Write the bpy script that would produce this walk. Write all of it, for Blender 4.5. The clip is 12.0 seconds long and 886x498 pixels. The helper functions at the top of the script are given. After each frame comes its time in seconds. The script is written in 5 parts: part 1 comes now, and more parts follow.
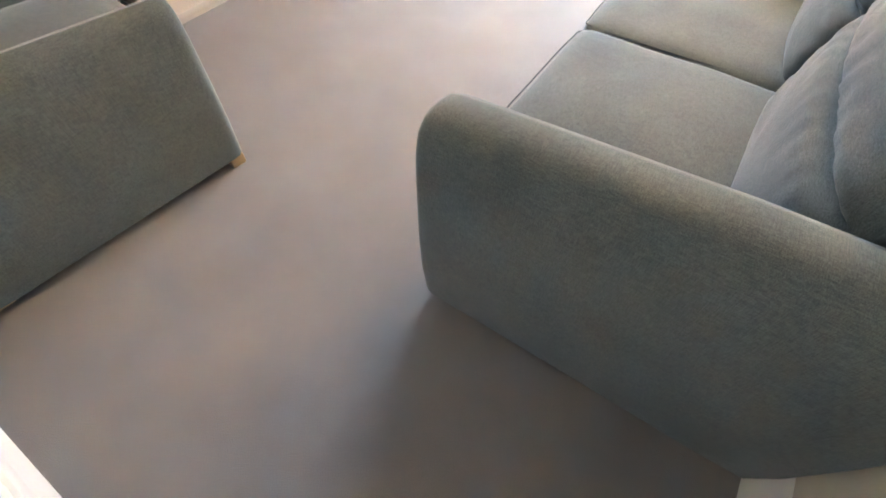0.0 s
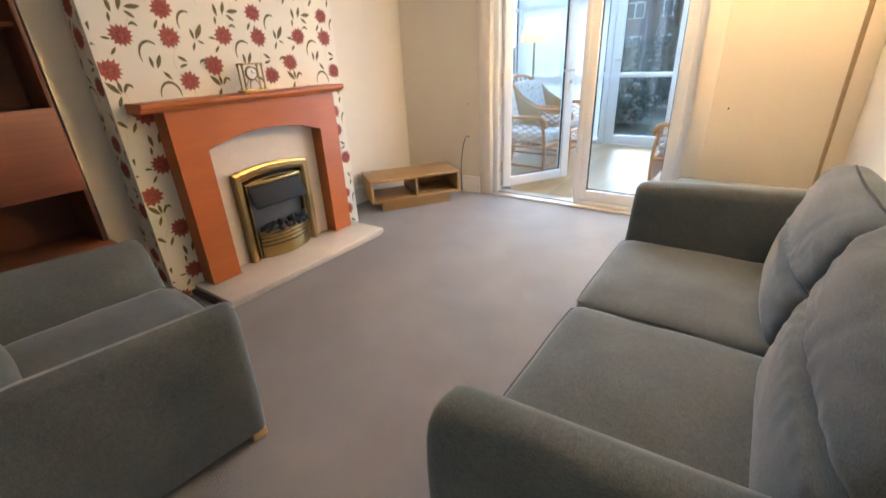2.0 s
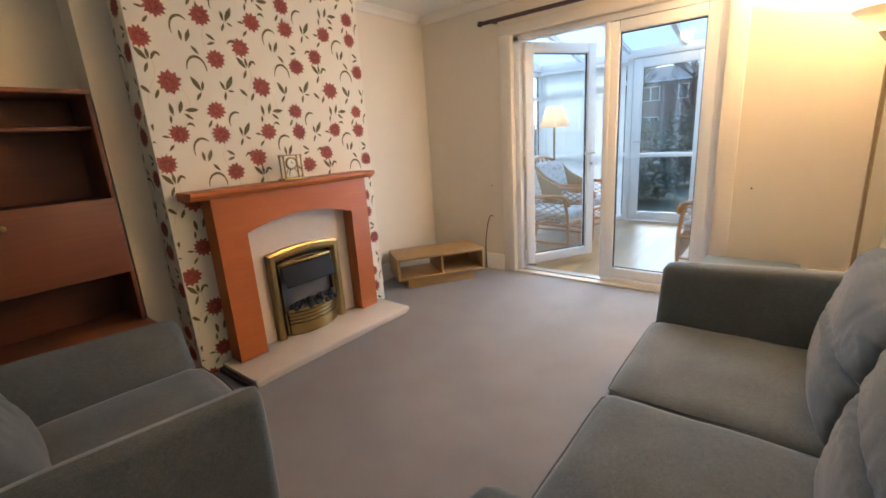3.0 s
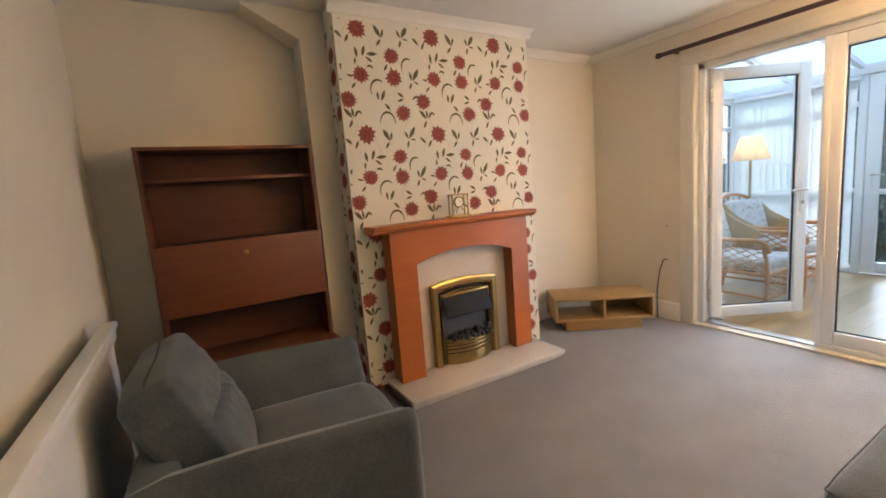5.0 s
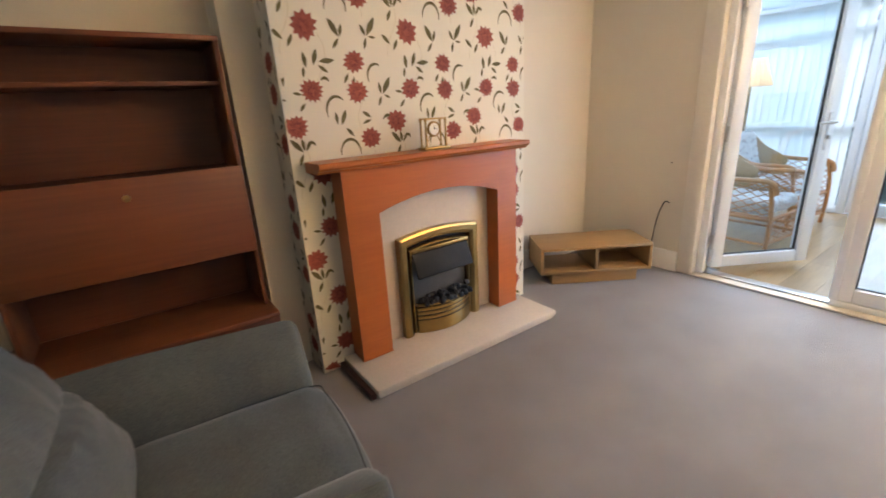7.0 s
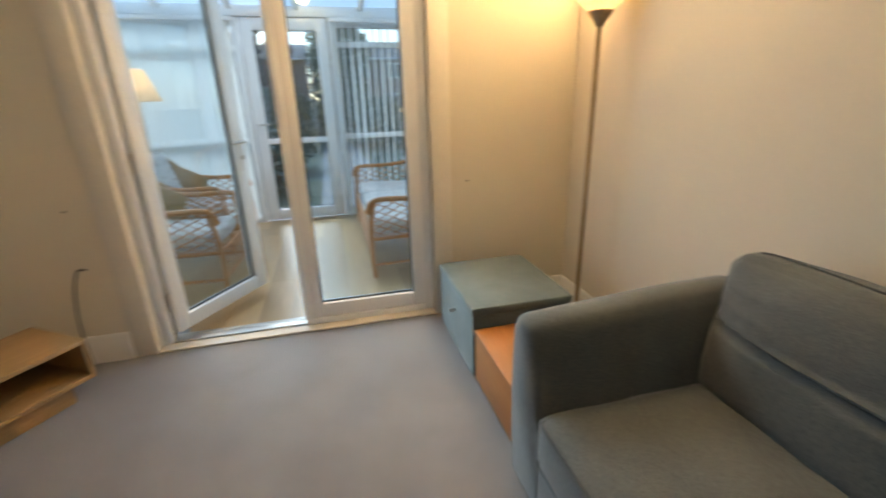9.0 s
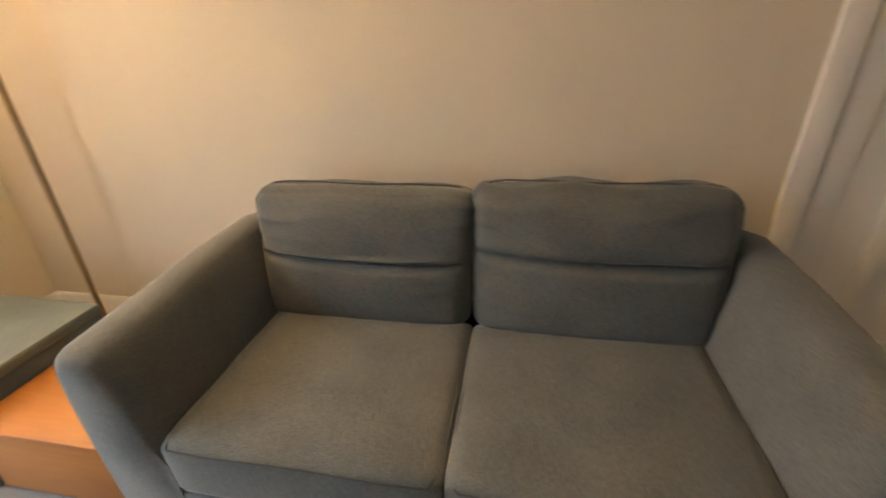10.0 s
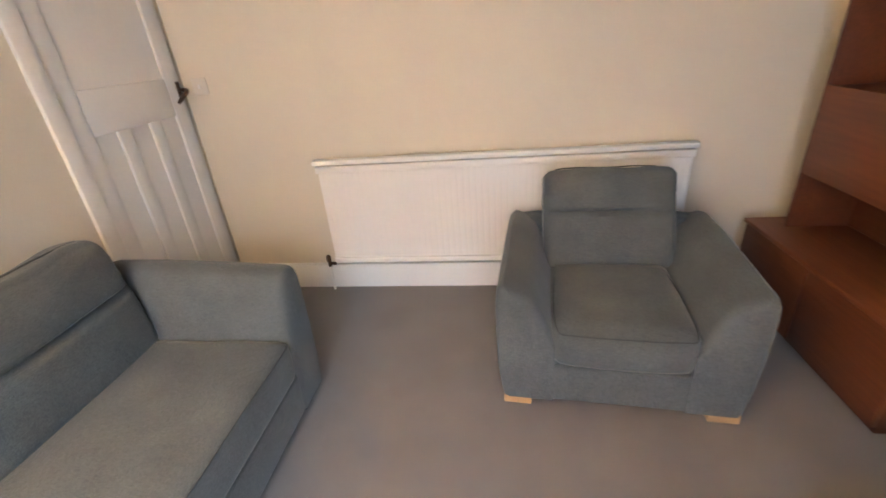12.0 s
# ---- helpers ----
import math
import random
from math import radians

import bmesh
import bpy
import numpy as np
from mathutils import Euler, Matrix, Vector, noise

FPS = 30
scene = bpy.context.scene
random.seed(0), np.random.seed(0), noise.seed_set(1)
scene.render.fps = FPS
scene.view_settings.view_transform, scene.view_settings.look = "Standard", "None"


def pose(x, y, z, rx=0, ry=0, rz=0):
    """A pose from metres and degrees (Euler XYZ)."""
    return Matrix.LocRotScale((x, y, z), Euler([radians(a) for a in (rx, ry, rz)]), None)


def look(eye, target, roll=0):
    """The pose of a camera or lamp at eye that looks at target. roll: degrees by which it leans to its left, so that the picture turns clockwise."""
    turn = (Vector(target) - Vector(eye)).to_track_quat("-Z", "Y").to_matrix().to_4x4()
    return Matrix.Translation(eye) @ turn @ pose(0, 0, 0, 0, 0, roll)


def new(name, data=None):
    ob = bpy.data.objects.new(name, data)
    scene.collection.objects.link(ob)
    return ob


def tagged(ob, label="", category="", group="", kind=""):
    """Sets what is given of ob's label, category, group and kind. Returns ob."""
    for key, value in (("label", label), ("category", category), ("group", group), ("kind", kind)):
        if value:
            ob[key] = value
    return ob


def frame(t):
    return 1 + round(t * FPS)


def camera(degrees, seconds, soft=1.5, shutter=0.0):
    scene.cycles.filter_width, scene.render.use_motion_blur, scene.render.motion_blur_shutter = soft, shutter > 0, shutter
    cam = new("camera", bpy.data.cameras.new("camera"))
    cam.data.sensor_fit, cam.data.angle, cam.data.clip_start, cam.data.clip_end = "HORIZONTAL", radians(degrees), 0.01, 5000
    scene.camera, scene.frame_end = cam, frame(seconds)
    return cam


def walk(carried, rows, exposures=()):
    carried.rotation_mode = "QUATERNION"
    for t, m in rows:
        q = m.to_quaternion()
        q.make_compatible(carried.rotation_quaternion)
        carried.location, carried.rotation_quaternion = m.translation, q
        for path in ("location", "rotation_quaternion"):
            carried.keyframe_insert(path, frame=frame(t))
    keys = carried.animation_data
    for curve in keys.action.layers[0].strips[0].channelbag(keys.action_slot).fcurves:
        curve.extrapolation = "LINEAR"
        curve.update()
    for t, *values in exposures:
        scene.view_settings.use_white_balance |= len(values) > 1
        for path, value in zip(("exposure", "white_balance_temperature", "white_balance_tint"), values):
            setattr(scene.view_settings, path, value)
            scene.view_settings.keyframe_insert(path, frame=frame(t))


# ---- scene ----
cam = camera(91.8, 12.0, soft=1.6, shutter=0.25)
PATH = [
    (0, (-0.086, 0.271, 1.082), (-0.689, 1.218, -0.573), 1.4),
    (0.5, (-0.069, 0.27, 1.095), (-0.831, 1.365, -0.394), -0.3),
    (1, (-0.071, 0.274, 1.124), (-0.968, 1.5, -0.176), -1.4),
    (1.5, (-0.06, 0.277, 1.169), (-1.055, 1.642, 0.099), -2.3),
    (2, (-0.049, 0.271, 1.21), (-1.118, 1.748, 0.389), -2.8),
    (2.5, (-0.044, 0.262, 1.235), (-1.161, 1.814, 0.649), -2.8),
    (4.5, (-0.033, 0.274, 1.284), (-1.634, 1.433, 0.979), -4.6),
    (5, (-0.032, 0.256, 1.262), (-1.744, 1.254, 0.984), -4.5),
    (5.5, (-0.057, 0.26, 1.223), (-1.85, 1.091, 0.91), -4.6),
    (6, (-0.22, 0.297, 1.235), (-2.029, 1.033, 0.805), -4.0),
    (6.5, (-0.399, 0.39, 1.246), (-2.13, 1.239, 0.714), -4.0),
    (8.5, (-1.117, 1.143, 1.265), (-1.392, 3.021, 0.633), -0.6),
    (9, (-0.938, 1.362, 1.253), (-0.482, 3.196, 0.598), -1.6),
    (9.5, (-0.877, 1.453, 1.289), (0.533, 2.616, 0.479), -2.0),
    (10, (-1.007, 1.472, 1.223), (0.755, 1.809, 0.338), -1.8),
    (10.5, (-1.107, 1.561, 1.216), (0.622, 1.104, 0.322), -1.8),
    (11, (-1.074, 1.747, 1.259), (0.216, 0.477, 0.41), -2.7),
    (11.5, (-1.17, 1.934, 1.303), (-0.49, 0.266, 0.435), -3.9),
    (12, (-1.257, 2.148, 1.377), (-0.985, 0.373, 0.496), -5.0),
]
walk(cam, [(t, look(eye, target, roll)) for t, eye, target, roll in PATH], exposures=[(0.0, 3.19, 6200, 13), (0.5, 2.99, 6000, 13), (1.5, 2.46, 6450, 15), (2.0, 2.10, 6600, 16), (2.5, 1.68, 6750, 18), (4.5, 1.64, 7300, 20), (5.5, 1.73, 7400, 20), (6.5, 1.93, 6750, 19), (8.5, 1.23, 7000, 12), (9.0, 1.16, 7350, 12), (9.5, 1.16, 9250, 15), (10.0, 1.59, 8600, 20), (10.5, 1.96, 7950, 23), (11.0, 2.07, 7350, 22), (11.5, 2.15, 7150, 21), (12.0, 2.28, 6850, 20)])

# ---------------------------------------------------------------- world and light
world = bpy.data.worlds.new("overcast")
scene.world = world
world.use_nodes = True
wn = world.node_tree.nodes
wl = world.node_tree.links
sky = wn.new("ShaderNodeTexSky")
sky.sky_type = "NISHITA"
sky.sun_disc = False
sky.sun_elevation = radians(38)
sky.sun_rotation = radians(339)
sky.dust_density = 1.0
sky.ozone_density = 2.5
wl.new(sky.outputs[0], wn["Background"].inputs["Color"])
wn["Background"].inputs["Strength"].default_value = 0.15
sun = new("sun", bpy.data.lights.new("sun", "SUN"))
sun.data.energy = 2.2
sun.data.angle = radians(40)
sun.data.color = (0.68, 0.85, 1.0)
sun.matrix_world = look((-8, 22, 14), (-1, 4, 0))
# the sky's light coming in through the glazed doors
daylight = new("doorway_daylight", bpy.data.lights.new("doorway_daylight", "AREA"))
daylight.data.shape = "RECTANGLE"
daylight.data.size = 1.34
daylight.data.size_y = 1.84
daylight.data.energy = 8
daylight.data.color = (0.52, 0.74, 1.0)
daylight.matrix_world = pose(-1.18, 3.698, 1.02, -90, 0, 0)


# ---------------------------------------------------------------- materials
def mat(name, color, rough=0.6, metal=0.0, vary=0.12, scale=6.0, fine=120.0, bump=0.1, spec=0.5, stretch=(1, 1, 1), tint=None, island=0.0, sheen=0.0):
    """A surface whose colour varies at two scales, with fine relief."""
    m = bpy.data.materials.new(name)
    m.use_nodes = True
    n, l = m.node_tree.nodes, m.node_tree.links
    b = n["Principled BSDF"]
    b.inputs["Roughness"].default_value = rough
    b.inputs["Metallic"].default_value = metal
    b.inputs["Specular IOR Level"].default_value = spec
    if sheen:
        b.inputs["Sheen Weight"].default_value = sheen
    co = n.new("ShaderNodeTexCoord")
    mp = n.new("ShaderNodeMapping")
    mp.inputs["Scale"].default_value = stretch
    l.new(co.outputs["Object"], mp.inputs["Vector"])
    big = n.new("ShaderNodeTexNoise")
    big.inputs["Scale"].default_value = scale
    big.inputs["Detail"].default_value = 5
    small = n.new("ShaderNodeTexNoise")
    small.inputs["Scale"].default_value = fine
    small.inputs["Detail"].default_value = 3
    for t in (big, small):
        l.new(mp.outputs[0], t.inputs["Vector"])
    add = n.new("ShaderNodeMath")
    add.operation = "ADD"
    l.new(big.outputs["Fac"], add.inputs[0])
    l.new(small.outputs["Fac"], add.inputs[1])
    ramp = n.new("ShaderNodeMapRange")
    ramp.inputs["From Min"].default_value = 0.6
    ramp.inputs["From Max"].default_value = 1.4
    l.new(add.outputs[0], ramp.inputs["Value"])
    mix = n.new("ShaderNodeMix")
    mix.data_type = "RGBA"
    c = np.array(color)
    t2 = np.array(tint) if tint else c * (1 + vary)
    mix.inputs["A"].default_value = (*(c * (1 - vary)), 1)
    mix.inputs["B"].default_value = (*np.minimum(t2, 1.0), 1)
    l.new(ramp.outputs[0], mix.inputs["Factor"])
    out = mix.outputs["Result"]
    if island:
        info = n.new("ShaderNodeObjectInfo")
        hsv = n.new("ShaderNodeHueSaturation")
        r2 = n.new("ShaderNodeMapRange")
        r2.inputs["To Min"].default_value = 1 - island
        r2.inputs["To Max"].default_value = 1 + island
        l.new(info.outputs["Random"], r2.inputs["Value"])
        l.new(r2.outputs[0], hsv.inputs["Value"])
        l.new(out, hsv.inputs["Color"])
        out = hsv.outputs["Color"]
    l.new(out, b.inputs["Base Color"])
    if bump:
        bp = n.new("ShaderNodeBump")
        bp.inputs["Strength"].default_value = bump
        bp.inputs["Distance"].default_value = 0.01
        l.new(small.outputs["Fac"], bp.inputs["Height"])
        l.new(bp.outputs[0], b.inputs["Normal"])
    return m


def wood(name, color, dark, rough=0.35, grain=18.0, along=(1, 0.08, 1)):
    """Veneer or board with long streaks of grain; the grain runs along the axis that is squeezed."""
    return mat(name, color, rough, vary=0.0, tint=dark, scale=grain, fine=grain * 7, bump=0.05, stretch=along)


def cloth(name, color, light, dark):
    """A heathered weave: warp and weft threads of lighter and darker yarn, with soft wear patches."""
    m = bpy.data.materials.new(name)
    m.use_nodes = True
    n, l = m.node_tree.nodes, m.node_tree.links
    b = n["Principled BSDF"]
    b.inputs["Roughness"].default_value = 0.92
    b.inputs["Specular IOR Level"].default_value = 0.12
    b.inputs["Sheen Weight"].default_value = 0.3
    b.inputs["Sheen Roughness"].default_value = 0.4
    co = n.new("ShaderNodeTexCoord")
    threads = []
    for st in ((60, 640, 640), (640, 640, 60), (640, 60, 640)):
        mp = n.new("ShaderNodeMapping")
        mp.inputs["Scale"].default_value = st
        l.new(co.outputs["Object"], mp.inputs["Vector"])
        t = n.new("ShaderNodeTexNoise")
        t.inputs["Scale"].default_value = 1.0
        t.inputs["Detail"].default_value = 2
        l.new(mp.outputs[0], t.inputs["Vector"])
        threads.append(t)
    s1 = n.new("ShaderNodeMath")
    s1.operation = "ADD"
    l.new(threads[0].outputs["Fac"], s1.inputs[0])
    l.new(threads[1].outputs["Fac"], s1.inputs[1])
    s2 = n.new("ShaderNodeMath")
    s2.operation = "ADD"
    l.new(s1.outputs[0], s2.inputs[0])
    l.new(threads[2].outputs["Fac"], s2.inputs[1])
    ramp = n.new("ShaderNodeValToRGB")
    ramp.color_ramp.elements[0].position = 0.38
    ramp.color_ramp.elements[0].color = (*dark, 1)
    ramp.color_ramp.elements[1].position = 0.62
    ramp.color_ramp.elements[1].color = (*light, 1)
    mid = ramp.color_ramp.elements.new(0.5)
    mid.color = (*color, 1)
    third = n.new("ShaderNodeMath")
    third.operation = "MULTIPLY"
    third.inputs[1].default_value = 0.3333
    l.new(s2.outputs[0], third.inputs[0])
    l.new(third.outputs[0], ramp.inputs[0])
    wear = n.new("ShaderNodeTexNoise")
    wear.inputs["Scale"].default_value = 5.0
    wear.inputs["Detail"].default_value = 6
    l.new(co.outputs["Object"], wear.inputs["Vector"])
    wr = n.new("ShaderNodeMapRange")
    wr.inputs["From Min"].default_value = 0.3
    wr.inputs["From Max"].default_value = 0.7
    wr.inputs["To Min"].default_value = 0.86
    wr.inputs["To Max"].default_value = 1.12
    l.new(wear.outputs["Fac"], wr.inputs["Value"])
    hsv = n.new("ShaderNodeHueSaturation")
    l.new(wr.outputs[0], hsv.inputs["Value"])
    l.new(ramp.outputs[0], hsv.inputs["Color"])
    l.new(hsv.outputs[0], b.inputs["Base Color"])
    bp = n.new("ShaderNodeBump")
    bp.inputs["Strength"].default_value = 0.18
    bp.inputs["Distance"].default_value = 0.003
    l.new(s2.outputs[0], bp.inputs["Height"])
    l.new(bp.outputs[0], b.inputs["Normal"])
    return m


def glass(name, color=(0.90, 0.965, 1.0), rough=0.0):
    """A thin pane: clear, with mirror gloss that grows at a slant."""
    m = bpy.data.materials.new(name)
    m.use_nodes = True
    n, l = m.node_tree.nodes, m.node_tree.links
    n.remove(n["Principled BSDF"])
    t = n.new("ShaderNodeBsdfTransparent")
    t.inputs["Color"].default_value = (*color, 1)
    g = n.new("ShaderNodeBsdfGlossy")
    g.inputs["Roughness"].default_value = rough
    lw = n.new("ShaderNodeLayerWeight")
    lw.inputs["Blend"].default_value = 0.5
    pw5 = n.new("ShaderNodeMath")
    pw5.operation = "POWER"
    pw5.inputs[1].default_value = 4.0
    l.new(lw.outputs["Facing"], pw5.inputs[0])
    f = n.new("ShaderNodeMath")
    f.operation = "MULTIPLY_ADD"
    f.inputs[1].default_value = 0.85
    f.inputs[2].default_value = 0.09
    l.new(pw5.outputs[0], f.inputs[0])
    mx = n.new("ShaderNodeMixShader")
    l.new(f.outputs[0], mx.inputs[0])
    l.new(t.outputs[0], mx.inputs[1])
    l.new(g.outputs[0], mx.inputs[2])
    l.new(mx.outputs[0], n["Material Output"].inputs["Surface"])
    return m


def sheet(name, color, through_amount=0.6):
    """A thin sheet that lets light through: lamp shades, roof panels, blinds."""
    m = bpy.data.materials.new(name)
    m.use_nodes = True
    n, l = m.node_tree.nodes, m.node_tree.links
    n.remove(n["Principled BSDF"])
    d = n.new("ShaderNodeBsdfDiffuse")
    t = n.new("ShaderNodeBsdfTranslucent")
    for s in (d, t):
        s.inputs["Color"].default_value = (*color, 1)
    mx = n.new("ShaderNodeMixShader")
    mx.inputs[0].default_value = through_amount
    l.new(d.outputs[0], mx.inputs[1])
    l.new(t.outputs[0], mx.inputs[2])
    l.new(mx.outputs[0], n["Material Output"].inputs["Surface"])
    return m


def glow(name, color, strength):
    m = bpy.data.materials.new(name)
    m.use_nodes = True
    n, l = m.node_tree.nodes, m.node_tree.links
    n.remove(n["Principled BSDF"])
    e = n.new("ShaderNodeEmission")
    e.inputs["Color"].default_value = (*color, 1)
    e.inputs["Strength"].default_value = strength
    l.new(e.outputs[0], n["Material Output"].inputs["Surface"])
    return m


CARPET = mat("carpet", (0.220, 0.199, 0.191), 0.95, vary=0.17, scale=4, fine=420, bump=0.55, spec=0.1, sheen=0.28)
WALL = mat("cream wallpaper", (0.71, 0.645, 0.53), 0.75, vary=0.03, scale=3, fine=170, bump=0.10, spec=0.25, stretch=(1, 1, 0.55))
PAPER = mat("floral paper ground", (0.75, 0.70, 0.585), 0.7, vary=0.03, scale=5, fine=220, bump=0.05, spec=0.25)
CEIL = mat("ceiling paint", (0.76, 0.72, 0.64), 0.85, vary=0.02, scale=2, fine=90, bump=0.05, spec=0.2)
WHITE = mat("white gloss paint", (0.83, 0.81, 0.77), 0.35, vary=0.03, scale=4, fine=60, bump=0.03)
TRIM = mat("cream gloss paint", (0.74, 0.69, 0.60), 0.5, vary=0.04, scale=4, fine=60, bump=0.03)
UPVC = mat("white upvc", (0.84, 0.85, 0.86), 0.22, vary=0.015, scale=3, fine=40, bump=0.0)
GASKET = mat("black gasket", (0.02, 0.02, 0.022), 0.6, vary=0.1, bump=0.0)
FABRIC = cloth("grey teal weave", (0.105, 0.118, 0.118), (0.145, 0.159, 0.157), (0.071, 0.082, 0.084))
PIPING = mat("dark piping", (0.072, 0.081, 0.083), 0.9, vary=0.1, fine=300, bump=0.1, spec=0.1)
STOOLF = cloth("blue grey felt", (0.135, 0.175, 0.172), (0.175, 0.215, 0.21), (0.10, 0.13, 0.13))
OAKFOOT = wood("light oak foot", (0.55, 0.34, 0.17), (0.42, 0.25, 0.12))
MANTEL = wood("red cherry veneer", (0.46, 0.125, 0.025), (0.39, 0.098, 0.018), 0.38, 14, (1, 0.07, 1))
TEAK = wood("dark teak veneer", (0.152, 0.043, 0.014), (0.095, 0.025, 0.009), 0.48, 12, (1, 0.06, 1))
# TEAK lightened: light on the top, upper shelf, flap and ledge put into colour
TEAKLIT = wood("lit teak veneer", (0.20, 0.058, 0.018), (0.135, 0.036, 0.012), 0.48, 10, (1, 0.05, 1))
OAK = wood("oak veneer", (0.40, 0.235, 0.095), (0.31, 0.172, 0.065), 0.45, 16, (0.08, 1, 1))
ORANGE = wood("orange pine board", (0.45, 0.18, 0.05), (0.36, 0.135, 0.038), 0.4, 14, (1, 0.08, 1))
MARBLE = mat("cream marble", (0.63, 0.56, 0.48), 0.16, vary=0.06, scale=7, fine=60, bump=0.0)
BRASS = mat("polished brass", (0.38, 0.255, 0.10), 0.3, metal=1.0, vary=0.1, scale=30, fine=200, bump=0.02)
BRONZE = mat("dark bronze", (0.10, 0.06, 0.04), 0.4, metal=0.8, vary=0.2, scale=40, bump=0.05)
BLACK = mat("black enamel", (0.014, 0.014, 0.016), 0.35, vary=0.2, scale=20, bump=0.02)
HOODM = mat("grey black canopy", (0.012, 0.012, 0.013), 0.6, vary=0.1, scale=20, bump=0.02, spec=0.25)
GREYBACK = mat("grey fire back", (0.075, 0.075, 0.08), 0.6, vary=0.2, scale=12, bump=0.05)
COAL = mat("coal", (0.022, 0.021, 0.022), 0.45, vary=0.5, scale=40, fine=150, bump=0.4)
STEEL = mat("brushed steel", (0.55, 0.53, 0.50), 0.3, metal=1.0, vary=0.1, scale=40, bump=0.02)
POLE = mat("antique brass tube", (0.34, 0.235, 0.125), 0.38, metal=0.5, vary=0.1, scale=30, bump=0.02)
RAILWOOD = wood("dark stained rail", (0.085, 0.032, 0.022), (0.05, 0.02, 0.014), 0.4)
RADIATOR = mat("radiator enamel", (0.84, 0.81, 0.76), 0.3, vary=0.02, scale=3, fine=40, bump=0.0)
RED = mat("printed red", (0.34, 0.066, 0.042), 0.7, vary=0.3, scale=70, fine=260, bump=0.0, tint=(0.42, 0.105, 0.065))
DEEPRED = mat("printed dark red", (0.17, 0.018, 0.02), 0.7, vary=0.2, bump=0.0)
GREEN = mat("printed olive", (0.135, 0.108, 0.034), 0.7, vary=0.3, scale=60, fine=220, bump=0.0)
STEMS = mat("printed pale stem", (0.56, 0.50, 0.36), 0.7, vary=0.1, bump=0.0)
RATTAN = mat("honey rattan", (0.50, 0.21, 0.068), 0.4, vary=0.25, scale=25, fine=160, bump=0.12)
LINEN = mat("floral linen", (0.64, 0.63, 0.61), 0.9, vary=0.3, scale=16, fine=220, bump=0.1, tint=(0.66, 0.65, 0.63))
LAMINATE = mat("laminate oak plank", (0.43, 0.28, 0.14), 0.3, vary=0.16, scale=10, fine=70, bump=0.02, spec=0.3, stretch=(1, 0.07, 1), island=0.16)
GLASS = glass("window glass")
ROOFSHEET = sheet("polycarbonate", (0.52, 0.62, 0.70), 0.75)
BLIND = sheet("vertical blind cloth", (0.82, 0.84, 0.84), 0.6)
SHADE = sheet("lamp shade cloth", (0.80, 0.64, 0.46), 0.5)
CANE = mat("woven cane panel", (0.44, 0.27, 0.12), 0.5, vary=0.3, scale=60, fine=240, bump=0.3)
OPAL = glow("lit opal glass", (1.0, 0.80, 0.50), 9.0)
BULB = glow("lit bulb", (1.0, 0.70, 0.38), 14.0)
GRASS = mat("lawn", (0.085, 0.11, 0.075), 0.95, vary=0.35, scale=3, fine=80, bump=0.4)
HEDGE = mat("hedge leaf", (0.14, 0.18, 0.15), 0.8, vary=0.4, scale=6, fine=30, bump=0.3)
BRICK = mat("red brick", (0.27, 0.19, 0.17), 0.9, vary=0.25, scale=4, fine=40, bump=0.2)
SLATE = mat("roof tile", (0.16, 0.15, 0.155), 0.8, vary=0.2, scale=4, fine=30, bump=0.2)
PAVING = mat("paving", (0.30, 0.29, 0.28), 0.9, vary=0.2, scale=4, fine=60, bump=0.2)
BARK = mat("bark", (0.07, 0.055, 0.045), 0.9, vary=0.3, scale=20, fine=80, bump=0.4)
FENCE = mat("weathered fence board", (0.20, 0.185, 0.17), 0.9, vary=0.25, scale=12, fine=90, bump=0.3, stretch=(1, 1, 0.1), island=0.2)
DARKHOLE = mat("dark screw", (0.03, 0.025, 0.02), 0.6, bump=0.0)
CABLE = mat("black cable", (0.02, 0.018, 0.016), 0.5, bump=0.0)
DIAL = mat("clock dial", (0.78, 0.76, 0.68), 0.4, vary=0.05, bump=0.0)


# ---------------------------------------------------------------- mesh helpers
def thing(name, label, category, at=(0, 0, 0), turn=0.0, group="", kind=""):
    ob = new(name)
    ob.empty_display_size = 0.05
    ob.matrix_world = pose(*at, 0, 0, turn)
    return tagged(ob, label, category, group, kind)


def part(name, bm, material, parent=None, label="", smooth=True):
    me = bpy.data.meshes.new(name)
    bmesh.ops.recalc_face_normals(bm, faces=bm.faces)
    bm.to_mesh(me)
    bm.free()
    me.materials.append(material)
    for p in me.polygons:
        p.use_smooth = smooth
    if smooth:
        me.set_sharp_from_angle(angle=radians(42))
    ob = new(name, me)
    if parent is not None:
        ob.parent = parent
    if label:
        ob["label"] = label
    return ob


def structure(name, bm, material, label, category, smooth=False):
    return tagged(part(name, bm, material, None, "", smooth), label, category, "", "structure")


def box(bm, x0, x1, y0, y1, z0, z1, bevel=0.0, seg=2):
    r = bmesh.ops.create_cube(bm, size=1.0)
    vs = r["verts"]
    for v in vs:
        v.co = Vector(((x0 + x1) / 2 + v.co.x * (x1 - x0), (y0 + y1) / 2 + v.co.y * (y1 - y0), (z0 + z1) / 2 + v.co.z * (z1 - z0)))
    if bevel:
        es = list({e for v in vs for e in v.link_edges})
        bmesh.ops.bevel(bm, geom=es, offset=bevel, segments=seg, affect="EDGES", profile=0.5)
    return bm


def boxed(x0, x1, y0, y1, z0, z1, bevel=0.0, seg=2):
    return box(bmesh.new(), x0, x1, y0, y1, z0, z1, bevel, seg)


